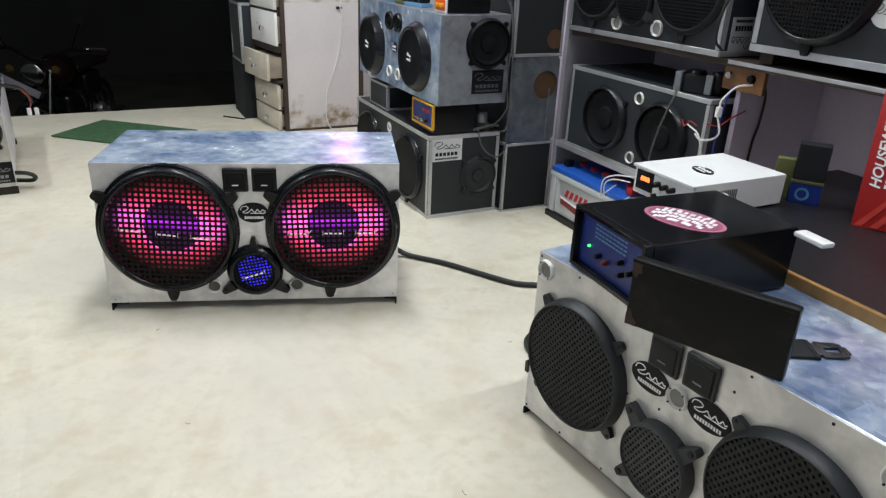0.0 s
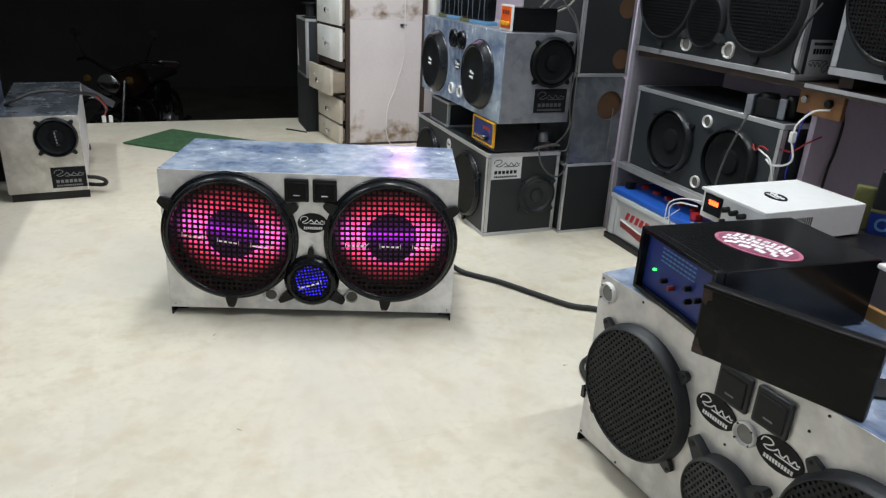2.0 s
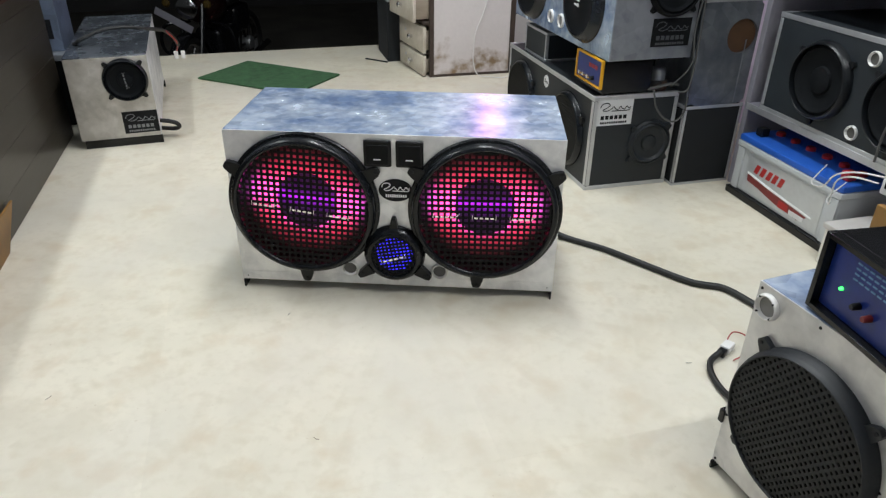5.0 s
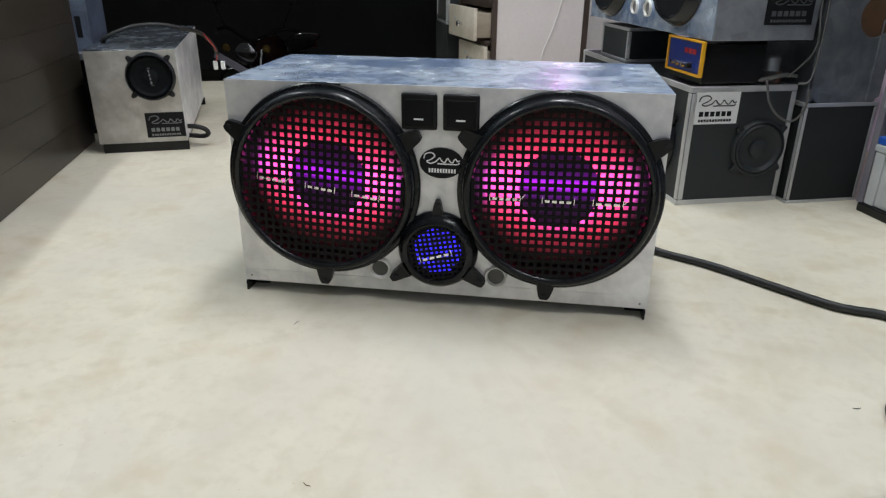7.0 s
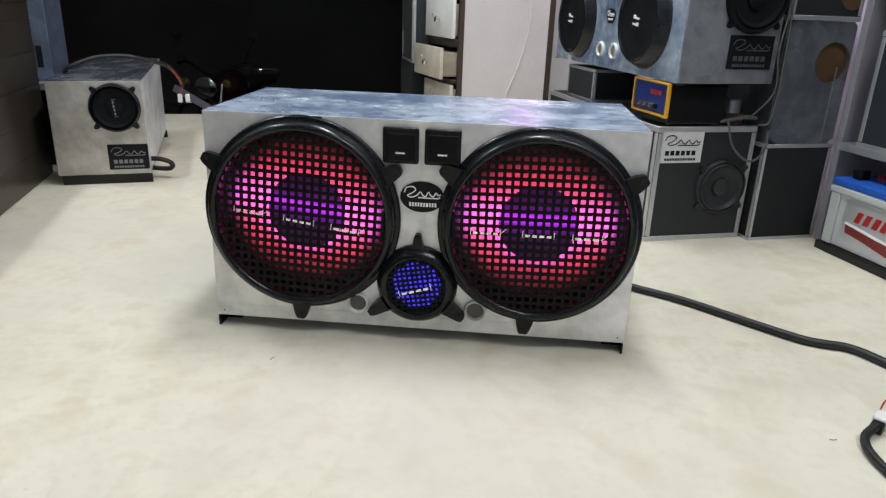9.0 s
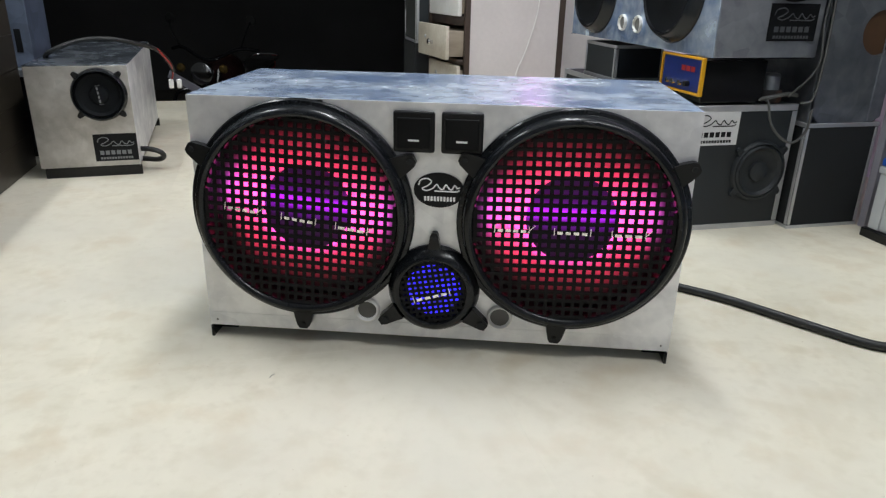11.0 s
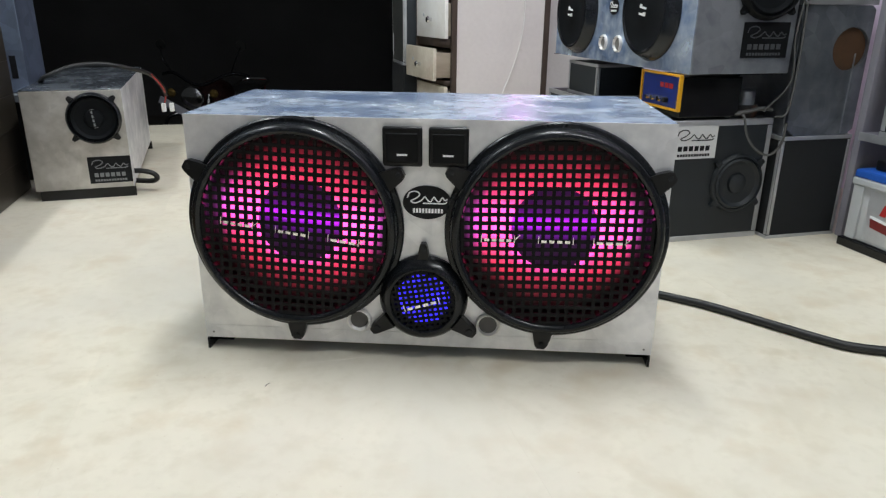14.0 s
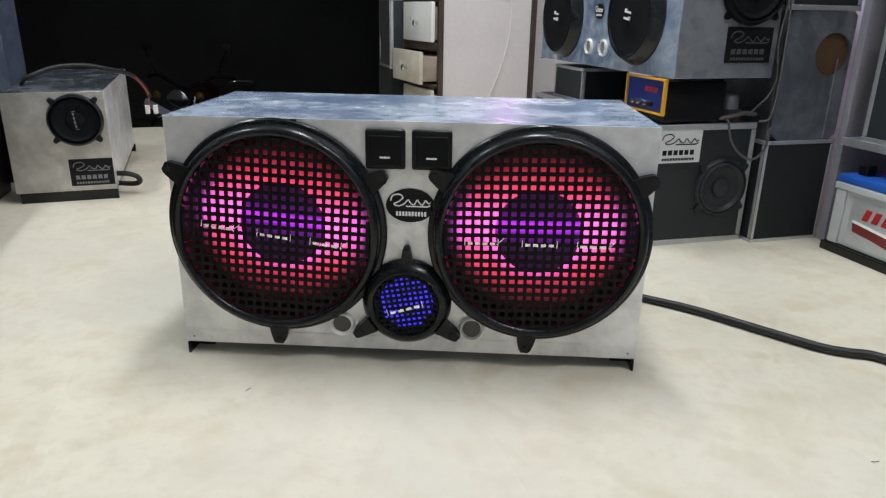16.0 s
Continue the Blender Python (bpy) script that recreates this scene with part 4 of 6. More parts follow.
part("tabletop", box(bm_new(), 0.012, 0.72, -1.45, 0.0, 0.382, 0.400, 0.002), "table_top", table, "black laminate top")
part("front_edging", box(bm_new(), 0.0, 0.0115, -1.45, 0.0, 0.350, 0.401, 0.002), "wood_orange", table, "orange-brown wooden edging")
for x in (0.04, 0.66):
    for y in (-1.40, -0.06):
        part("leg", box(bm_new(), x, x + 0.04, y, y + 0.04, 0, 0.3815, 0.003), "brown_edge", table)

wamp = thing("charger", at_room(0.780, -0.602, 0.400, -90), "white steel battery charger with red digital display, on low table", "charger")
part("case", box(bm_new(), -0.094, 0.094, 0.006, 0.275, 0.004, 0.073, 0.002), "white_steel", wamp)
part("front_panel", box(bm_new(), -0.092, 0.092, 0.003, 0.0065, 0.006, 0.066, 0.001), "white_steel", wamp)
part("overhang", box(bm_new(), -0.094, 0.094, -0.004, 0.0055, 0.0665, 0.073, 0.001), "white_steel", wamp)
part("display", box(bm_new(), -0.084, -0.030, 0.001, 0.0035, 0.018, 0.062, 0.0005), "black_gloss", wamp, "dark display window")
dig = bm_new()
for k in range(4):
    box(dig, -0.068 + k * 0.0075, -0.063 + k * 0.0075, -0.0005, 0.0008, 0.040, 0.050)
part("digits", dig, "led_red", wamp, "glowing red digits")
for x in (-0.012, 0.012, 0.034):
    part("knob", lathe(bm_new(), [(0, -0.015), (0.005, -0.015), (0.006, -0.012), (0.0065, 0.003)], 20, x, 0.045), "black_plastic", wamp)
for x in (-0.018, 0.0, 0.018, 0.036):
    part("terminal", lathe(bm_new(), [(0, -0.008), (0.004, -0.008), (0.004, 0.003)], 12, x, 0.018), "black_matt", wamp)
bd = badge(wamp, 0, 0, 0.030, 0.019)
bd.matrix_basis = pose(0.010, 0.105, 0.0733, -90, 0, -10)
for k in range(9):
    part("vent_slot", box(bm_new(), 0.0938, 0.0948, 0.075 + k * 0.006, 0.078 + k * 0.006, 0.030, 0.055), "ink", wamp)
foot = part("switch", box(bm_new(), 0.094, 0.112, 0.06, 0.085, 0.034, 0.052, 0.003), "white_plastic", wamp)

cans = thing("carton", at_room(1.126, -0.700, 0.400, -54), "black and blue printed carton on the low table", "box")
part("lower_body", box(bm_new(), -0.033, 0.033, -0.020, 0.020, 0.0, 0.048, 0.002), "blue_panel", cans, "blue printed lower half")
part("band", box(bm_new(), -0.034, 0.034, -0.021, 0.021, 0.0485, 0.055, 0.001), "olive", cans, "yellow-green band")
part("upper_body", box(bm_new(), -0.033, 0.033, -0.020, 0.020, 0.0555, 0.138, 0.002), "black_matt", cans)
part("logo_mark", lathe(bm_new(), [(0.015, -0.0215), (0.015, -0.0202), (0.010, -0.0202), (0.010, -0.0215)], 24, -0.006, 0.024), "pale_blue", cans)
solo("carton", box(bm_new(), -0.012, 0.012, -0.02, 0.02, 0, 0.095, 0.002), "olive", at_room(1.106, -0.650, 0.400, 35), "small yellow-green carton on the low table", "box")
solo("cloth_bundle", lathe_z(bm_new(), [(0, 0.045), (0.03, 0.042), (0.055, 0.03), (0.065, 0.012), (0.05, 0.0), (0, 0.0)], 18), "black_matt", at_room(1.24, -0.84, 0.400), "dark crumpled cloth bundle on the low table", "cloth")

red = thing("wire_carton", at_room(1.125, -0.912, 0.398, -68), "red and white printed house-wire carton leaning on the wall", "box")
red_m = pose(0, 0, 0.004, -9, -3, 0)
face = box(bm_new(), -0.075, 0.30, 0.0, 0.06, 0.0, 0.33, 0.002, m=red_m)
part("carton_body", face, "red", red, "red printed board")
swoosh = bm_new()
prism(swoosh, [(0.05, 0.004), (0.09, 0.10), (0.10, 0.22), (0.16, 0.33), (0.29, 0.33), (0.29, 0.004)], -0.0012, 0.0002)
bmesh.ops.transform(swoosh, matrix=red_m, verts=swoosh.verts)
part("white_field", swoosh, "white_ink", red, "white curved field")
# lighter red strips painted on as the glossy board's highlights
for k in range(3):
    s = bm_new()
    prism(s, [(-0.07 + k * 0.03, 0.004), (-0.055 + k * 0.03, 0.004), (0.03 + k * 0.03, 0.12), (0.026 + k * 0.03, 0.125)], -0.0010, 0.0002)
    bmesh.ops.transform(s, matrix=red_m, verts=s.verts)
    part("gloss_streak", s, "red_gloss", red)
txt = bpy.data.curves.new("lettering", "FONT")
txt.body, txt.size, txt.extrude = "HOUSEWIRE", 0.028, 0.0004
txt.shear, txt.offset = 0.25, 0.0006
tob = new("lettering_source", txt)
bpy.context.view_layer.update()
tme = bpy.data.meshes.new_from_object(tob.evaluated_get(bpy.context.evaluated_depsgraph_get()))
bpy.data.objects.remove(tob)
tme.materials.clear()
tme.materials.append(M["white_ink"])
lob = new("lettering", tme)
lob.parent = red
lob.matrix_basis = red_m @ pose(-0.040, -0.0015, 0.085, 90, 0, 0) @ pose(0, 0, 0, 0, 0, 90)
bar = bm_new()
for i in range(12):
    box(bar, -0.033, -0.028, -0.0016, -0.0003, 0.088 + i * 0.011, 0.096 + i * 0.011)
bmesh.ops.transform(bar, matrix=red_m, verts=bar.verts)
part("print_bar", bar, "white_ink", red)

cream = thing("wooden_box", at_room(1.11, -0.116, 0), "low cream-painted wooden box on the floor behind the battery", "box")
part("box_body", box(bm_new(), 0.0, 0.155, -0.30, 0.0, 0.0, 0.10, 0.004), "white_paint", cream)
part("lid", box(bm_new(), -0.006, 0.160, -0.306, 0.005, 0.1005, 0.116, 0.003), "cream_laminate", cream)

# ---- the battery ----
bat = thing("battery", at_room(1.165, 0.335, 0, -90), "white lead-acid battery with blue lid and red caps, on black tray", "battery")
part("tray", box(bm_new(), -0.012, 0.44, -0.012, 0.20, 0.0, 0.022, 0.002), "black_steel", bat, "black steel tray")
case = bm_new()
box(case, 0.0, 0.42, 0.0, 0.18, 0.0225, 0.165, 0.004)
part("case", case, "battery_white", bat, "translucent white plastic case")
for x0, x1 in ((0.0, 0.03), (0.39, 0.42)):
    part("corner_rib", box(bm_new(), x0, x1, -0.006, 0.0, 0.024, 0.158, 0.002), "battery_white", bat)
part("rim", box(bm_new(), -0.006, 0.426, -0.008, 0.188, 0.158, 0.176, 0.004), "battery_white", bat)
part("lid", box(bm_new(), -0.004, 0.424, -0.006, 0.186, 0.1765, 0.196, 0.004), "blue_lid", bat, "blue plastic lid")
for k in range(6):
    part("vent_cap", lathe_z(bm_new(), [(0.014, 0.0), (0.014, 0.008), (0.011, 0.011), (0, 0.011)], 20, pose(0.045 + k * 0.065, 0.10, 0.196)), "red", bat, "red vent cap")
for x in (0.035, 0.385):
    t = part("terminal", box(bm_new(), x - 0.014, x + 0.014, 0.025, 0.055, 0.1962, 0.222, 0.004), "black_plastic" if x < 0.1 else "red", bat, "clamped terminal")
part("foil_label", box(bm_new(), 0.05, 0.372, -0.0012, 0.0, 0.032, 0.150), "foil", bat, "silver foil label with red print")
mark = bm_new()
for i, (x, w) in enumerate(((0.085, 0.024), (0.112, 0.024), (0.14, 0.02), (0.165, 0.024), (0.192, 0.02))):
    prism(mark, [(x, 0.100), (x + 0.017, 0.100), (x + 0.027, 0.128), (x + 0.010, 0.128)], -0.002, -0.001)
part("logo_mark", mark, "red", bat)
sw = bm_new()
prism(sw, [(0.062, 0.088), (0.16, 0.076), (0.33, 0.062), (0.30, 0.040), (0.2, 0.046), (0.12, 0.060), (0.066, 0.066)], -0.002, -0.001)
part("swoosh", sw, "dark_red", bat)
sw = bm_new()
prism(sw, [(0.062, 0.094), (0.16, 0.083), (0.345, 0.069), (0.345, 0.065), (0.16, 0.077), (0.062, 0.088)], -0.0026, -0.001)
part("swoosh", sw, "white_ink", bat)
part("print_patch", box(bm_new(), 0.215, 0.255, -0.003, -0.001, 0.044, 0.064), "red", bat)
part("print_patch", box(bm_new(), 0.262, 0.32, -0.003, -0.001, 0.042, 0.056), "paper", bat)

# ---- shelving on the long wall ----
shelf = thing("shelf_unit", at_room(1.205, 0.41, 0), "lavender-grey laminate wall shelving holding speaker boxes", "shelf")
part("side_panel", box(bm_new(), 0.0, 0.412, -0.022, 0.0, 0.0, 2.0, 0.002), "panel_grey", shelf)
part("shelf_board", box(bm_new(), -0.006, 0.412, -0.7265, -0.0225, 0.258, 0.274, 0.002), "panel_grey", shelf, "low shelf board")
part("shelf_edging", box(bm_new(), -0.010, -0.0065, -0.7265, -0.0225, 0.256, 0.276, 0.0008, 1), "alu", shelf, "bright metal edging")
part("shelf_board", box(bm_new(), 0.012, 0.412, -2.6, -0.0225, 0.650, 0.668, 0.002), "brown_edge", shelf, "dark upper shelf board")
part("shelf_edging", box(bm_new(), -0.010, -0.0065, -2.6, -0.752, 0.660, 0.670, 0.0008, 1), "alu", shelf, "bright metal edging")
part("shelf_board", box(bm_new(), -0.006, 0.412, -2.6, -0.0225, 1.16, 1.178, 0.002), "panel_grey", shelf, "high shelf board")
part("partition", box(bm_new(), 0.072, 0.412, -0.745, -0.727, 0.0, 0.6495, 0.002), "lavender", shelf, "lavender painted partition under the upper shelf")

sc = trimmed_cabinet("speaker_box", at_room(1.200, 0.012, 0.2745, -90), 0.640, 0.280, 0.33, "black-covered speaker box with two woofers, on the low shelf", "rexine_grey")
for cx, cz in ((-0.112, 0.139), (0.156, 0.137)):
    woofer(sc, cx, cz, 0.106, False, (35, 145, 270), guard="", rim="dark_satin", depth=0.9)
port(sc, 0.038, 0.232, 0.0195, screws=False, deep=True)
port(sc, 0.034, 0.042, 0.0195, screws=False, deep=True)
tr = thing("transformer", at_room(1.245, -0.200, 0.5565, -62), "dark transformer with grey metal clamps, on the black speaker box", "transformer")
part("core", box(bm_new(), -0.030, 0.045, -0.022, 0.042, 0.0, 0.050, 0.002), "black_matt", tr)
for x in (-0.056, 0.032):
    part("clamp", box(bm_new(), x, x + 0.020, -0.030, 0.050, 0.0, 0.056, 0.003), "galv_dull", tr, "bright bent-metal clamp")
for x in (-0.004, 0.062):
    part("coil", lathe_z(bm_new(), [(0, 0.0), (0.024, 0.0), (0.027, 0.006), (0.027, 0.050), (0.022, 0.058), (0, 0.060)], 20, pose(x, 0.008, 0.004)), "black_plastic", tr)

up1 = trimmed_cabinet("speaker_box", at_room(1.200, 0.041, 0.6715, -90), 0.684, 0.37, 0.36, "black-covered speaker box with white ports, on the upper shelf", "rexine", t=0.014)
for cx in (-0.205, 0.203):
    woofer(up1, cx, 0.178, 0.138, False, (35, 145, 270), guard="square", rim="carpet", depth=0.7)
woofer(up1, -0.015, 0.116, 0.080, False, (90, 210, 330), guard="square", rim="carpet", depth=0.6, name="midrange_speaker")
port(up1, -0.088, 0.046, 0.0235)
port(up1, 0.095, 0.046, 0.0235)
up2 = trimmed_cabinet("speaker_box", at_room(1.200, -0.80, 0.7025, -90), 0.80, 0.40, 0.36, "large black-covered speaker box with round white sticker, on upper shelf", "rexine", t=0.016)
for cx in (-0.237, 0.237):
    woofer(up2, cx, 0.187, 0.158, False, (35, 145, 270), guard="square", rim="dark_satin", depth=0.9, cone="copper")
stk = part("round_sticker", lathe(bm_new(), [(0, -0.0012), (0.036, -0.0012), (0.036, 0)], 32), "paper", up2, "round white sticker with black ornament")
stk.location = (-0.072, 0, 0.122)
part("ornament", strokes(bm_new(), script_lines(0.055, 0.034), -0.0014, 0.0009), "ink", stk)
for v in (-0.43, -1.17):
    solo("wood_block", box(bm_new(), -0.14, 0.14, -0.02, 0.02, 0, 0.031, 0.002), "brown_edge", at_room(1.37, v, 0.6705), "dark wooden block under the large speaker box", "block", "wood blocks")
el = plate(up1, -0.042, 0.042, -0.046, 0.046, 0, "foil", "ink", "label", "silver printed label, upside down")
el.matrix_basis = pose(0.3440, 0.070, 0.055, 0, 0, 90) @ pose(0, 0, 0, 0, 180, 0)

board = thing("switchboard", at_room(1.235, -0.368, 0.590, -90), "brown plywood switchboard with sockets and loose wires", "switchboard")
part("panel", box(bm_new(), -0.068, 0.068, 0.0, 0.014, -0.002, 0.0595, 0.003), "varnish", board, "brown varnished board")
for x in (-0.042, 0.030):
    part("socket", lathe(bm_new(), [(0, -0.012), (0.009, -0.012), (0.011, -0.008), (0.011, 0.0005)], 20, x, 0.036), "chrome" if x < 0 else "black_plastic", board)
wires = [
    ("white_wire", "white_plastic", 0.0028, [(1.22, -0.415, 0.614), (1.18, -0.40, 0.608), (1.155, -0.385, 0.575), (1.15, -0.385, 0.555)]),
    ("grey_cable", "grey_wire", 0.0032, [(1.185, -0.19, 0.560), (1.165, -0.20, 0.54), (1.16, -0.17, 0.45), (1.165, -0.145, 0.36), (1.17, -0.14, 0.285)]),
    ("white_wire", "white_plastic", 0.0026, [(1.15, -0.385, 0.530), (1.15, -0.40, 0.49), (1.15, -0.38, 0.468), (1.16, -0.33, 0.455), (1.17, -0.30, 0.462)]),
    ("white_wire", "white_plastic", 0.0024, [(1.172, -0.262, 0.482), (1.16, -0.29, 0.480), (1.155, -0.325, 0.468), (1.16, -0.34, 0.43), (1.17, -0.34, 0.40)]),
    ("red_wire", "red_wire", 0.0020, [(1.178, -0.235, 0.478), (1.165, -0.25, 0.492), (1.16, -0.265, 0.478), (1.163, -0.28, 0.494), (1.17, -0.30, 0.486)]),
    ("red_wire", "red_wire", 0.0020, [(1.17, -0.335, 0.498), (1.20, -0.350, 0.494), (1.235, -0.352, 0.512), (1.262, -0.350, 0.520), (1.292, -0.350, 0.530)]),
    ("blue_wire", "blue_wire", 0.0022, [(1.23, -0.345, 0.60), (1.215, -0.345, 0.56), (1.21, -0.34, 0.47), (1.21, -0.345, 0.40), (1.23, -0.40, 0.30)]),
    ("black_cable", "rubber", 0.0036, [(1.300, -0.345, 0.618), (1.348, -0.3415, 0.602), (1.370, -0.3405, 0.560), (1.366, -0.3405, 0.480), (1.356, -0.3405, 0.430), (1.352, -0.3405, 0.300), (1.352, -0.3405, 0.10)]),
    ("black_cable", "rubber", 0.0040, [(1.19, -0.32, 0.69), (1.165, -0.315, 0.72), (1.165, -0.325, 0.80), (1.19, -0.345, 0.86)]),
    ("white_wire", "white_plastic", 0.0017, [(0.764, -0.520, 0.430), (0.750, -0.475, 0.425), (0.765, -0.43, 0.395), (0.84, -0.36, 0.31), (1.00, -0.20, 0.235), (1.17, -0.08, 0.205)]),
    ("white_wire", "white_plastic", 0.0017, [(0.764, -0.530, 0.445), (0.745, -0.49, 0.440), (0.76, -0.43, 0.41), (0.85, -0.32, 0.33), (1.02, -0.12, 0.24), (1.195, 0.02, 0.212)]),
]
for name, material, r, pts in wires:
    solo(name, sweep(bm_new(), pts, r, 8), material, RM, name.replace("_", " ").replace("wire", "insulated wire").replace("cable", "rubber cable") + " hanging loose by the shelves", "cable", "loose wires")
solo("wire_connector", box(bm_new(), -0.008, 0.008, -0.006, 0.006, -0.014, 0.014, 0.003), "white_plastic", at_room(1.15, -0.385, 0.5425), "white inline wire connector on a hanging wire", "connector")

# ---- stack against the shelving ----
low_sp = trimmed_cabinet("speaker_box", at_room(0.706, 0.824, 0.0, -90), 0.745, 0.304, 0.286, "black-covered speaker box, white label on its end, on the floor", "rexine", t=0.013)
for cx in (-0.22, 0.20):
    woofer(low_sp, cx, 0.15, 0.125, False, (30, 150, 270), guard="square", rim="black_gloss", depth=0.7)
rs = part("round_sticker", lathe(bm_new(), [(0, -0.0012), (0.021, -0.0012), (0.021, 0)], 28), "paper", low_sp, "round white sticker")
rs.location = (0.002, 0, 0.254)
part("ornament", strokes(bm_new(), script_lines(0.03, 0.02), -0.0014, 0.0007), "ink", rs)
lp = plate(low_sp, -0.06, 0.06, -0.0405, 0.0405, 0, "paper", "ink", "label", "white printed label with black ornament")
lp.matrix_basis = pose(0.3728, 0.072, 0.253, 0, 0, 90)
ew = woofer(low_sp, 0, 0, 0.075, False, (40, 140, 220, 320), guard="", rim="rexine", depth=0.40, name="end_speaker", cone="rexine")
ew.matrix_basis = pose(0.3726, 0.205, 0.145, 0, 0, 90)

trimmed_cabinet("speaker_box", at_room(0.722, 0.985, 0.306, -90), 0.195, 0.096, 0.15, "small grey-covered box edged with metal, between the stacked speakers", "rexine_grey", t=0.007)
yamp = thing("amplifier", at_room(0.716, 0.53, 0.307, -90), "black amplifier with a yellow-rimmed blue panel, under the stacked speaker box", "amplifier")
part("case", box(bm_new(), -0.080, 0.080, 0.006, 0.17, 0.006, 0.100, 0.002), "black_steel", yamp)
part("panel", box(bm_new(), -0.0818, 0.0818, -0.001, 0.0055, 0.027, 0.101, 0.002), "blue_panel", yamp, "blue printed panel")
for x0, x1, z0, z1 in ((-0.088, -0.082, 0.021, 0.1065), (0.082, 0.088, 0.021, 0.1065), (-0.0818, 0.0818, 0.1012, 0.1065), (-0.0818, 0.0818, 0.021, 0.0268)):
    part("bezel", box(bm_new(), x0, x1, -0.005, 0.0058, z0, z1, 0.002), "yellow", yamp, "yellow plastic bezel")
for x in (-0.045, -0.02, 0.01, 0.035):
    part("knob", lathe(bm_new(), [(0, -0.012), (0.006, -0.012), (0.007, -0.001)], 14, x, 0.044), "chrome" if x < 0.03 else "black_plastic", yamp)
for k in range(3):
    part("print_bar", box(bm_new(), 0.0 + k * 0.02, 0.016 + k * 0.02, -0.0018, -0.0008, 0.072, 0.084), "red", yamp)
for x in (-0.06, 0.06):
    part("foot", box(bm_new(), x - 0.008, x + 0.008, 0.02, 0.036, 0.0, 0.0055, 0.001), "rubber", yamp)
for x in (0.05, -0.06):
    solo("wood_block", box(bm_new(), -0.02, 0.02, -0.02, 0.02, 0, 0.108, 0.003), "black_matt", at_room(0.93, 0.565 if x > 0 else 1.05, 0.306), "dark block between the stacked speaker boxes", "block", "stack blocks")

mg = thing("speaker_magnet", at_room(0.932, 0.490, 0.3065), "brown-grey ring magnet standing behind the small amplifier", "magnet")
part("ring", lathe_z(bm_new(), [(0.010, 0.0), (0.030, 0.0), (0.031, 0.004), (0.031, 0.026), (0.030, 0.030), (0.010, 0.030)], 28), "rust_edge", mg, "rusty magnet ring")
part("pole", lathe_z(bm_new(), [(0, 0.0302), (0.022, 0.0302), (0.022, 0.062), (0.018, 0.068), (0, 0.068)], 24), "galv_dull", mg)

UB = at_room(0.719, 0.810, 0.4145, -90)
ub = steel_cabinet("speaker_box", UB, 0.775, 0.300, 0.268, "dull galvanised steel speaker box with two bare subwoofers, stacked on another", foot=0.002, body="galv_dull", front="galv")
for cx, cz in ((-0.218, 0.133), (0.208, 0.140)):
    w = part("subwoofer", lathe(bm_new(), [(0.121, 0.001), (0.121, -0.003), (0.118, -0.008), (0.112, -0.017), (0.107, -0.027), (0.103, -0.031), (0.098, -0.0315), (0.094, -0.029)], 64), "sub_rim", ub, "shiny dark dished speaker rim")
    w.location = (cx, 0.0, cz)
    part("cone", lathe(bm_new(), [(0.0945, -0.0285), (0.085, -0.026), (0.05, -0.024), (0.03, -0.027), (0, -0.029)], 48), "cone", w)
    for r in range(2):
        mk = bm_new()
        for k in range(3):
            box(mk, -0.016 + k * 0.010, -0.008 + k * 0.010, -0.0325, -0.0295, 0.004 - r * 0.016, 0.009 - r * 0.016 + (0.004 if k == 2 * r else 0), m=pose(0, 0, 0, 0, 8, 0))
        part("print_bar", mk, "white_ink", w)
for cx in (-0.042, 0.038):
    woofer(ub, cx, 0.240, 0.034, False, (), guard="", rim="black_gloss", depth=0.5, name="tweeter")
badge(ub, 0.000, 0.148, 0.026, 0.020)
port(ub, -0.045, 0.053, 0.0215)
port(ub, 0.040, 0.053, 0.0225)
ew = woofer(ub, 0, 0, 0.084, False, (45, 135, 225, 315), guard="", rim="guard", depth=0.7, name="end_speaker", cone="cone")
ew.matrix_basis = pose(0.3878, 0.183, 0.205, 0, 0, 90)
ep = plate(ub, -0.062, 0.062, -0.040, 0.040, 0, "ink", "dim_ink", "sign_plate", "black printed plate")
ep.matrix_basis = pose(0.3877, 0.190, 0.078, 0, 0, 90)

oamp = thing("amplifier", at_room(0.745, 0.475, 0.7150, -90), "small black amplifier with an orange panel, on top of the stack", "amplifier")
part("case", box(bm_new(), -0.040, 0.040, 0.004, 0.165, 0.002, 0.076, 0.002), "black_steel", oamp)
part("panel", box(bm_new(), -0.044, 0.044, -0.002, 0.0035, 0.0, 0.082, 0.002), "white_steel", oamp, "white front plate")
part("panel_print", box(bm_new(), -0.038, 0.034, -0.003, -0.0015, 0.008, 0.076), "orange", oamp, "orange printed field")
for x, z in ((-0.02, 0.024), (0.0, 0.024), (0.02, 0.024)):
    part("knob", lathe(bm_new(), [(0, -0.012), (0.006, -0.012), (0.007, -0.001)], 14, x, z), "yellow", oamp)
for k in range(3):
    part("print_bar", box(bm_new(), -0.026 + k * 0.018, -0.014 + k * 0.018, -0.0042, -0.0025, 0.052, 0.064), "dark_red", oamp)
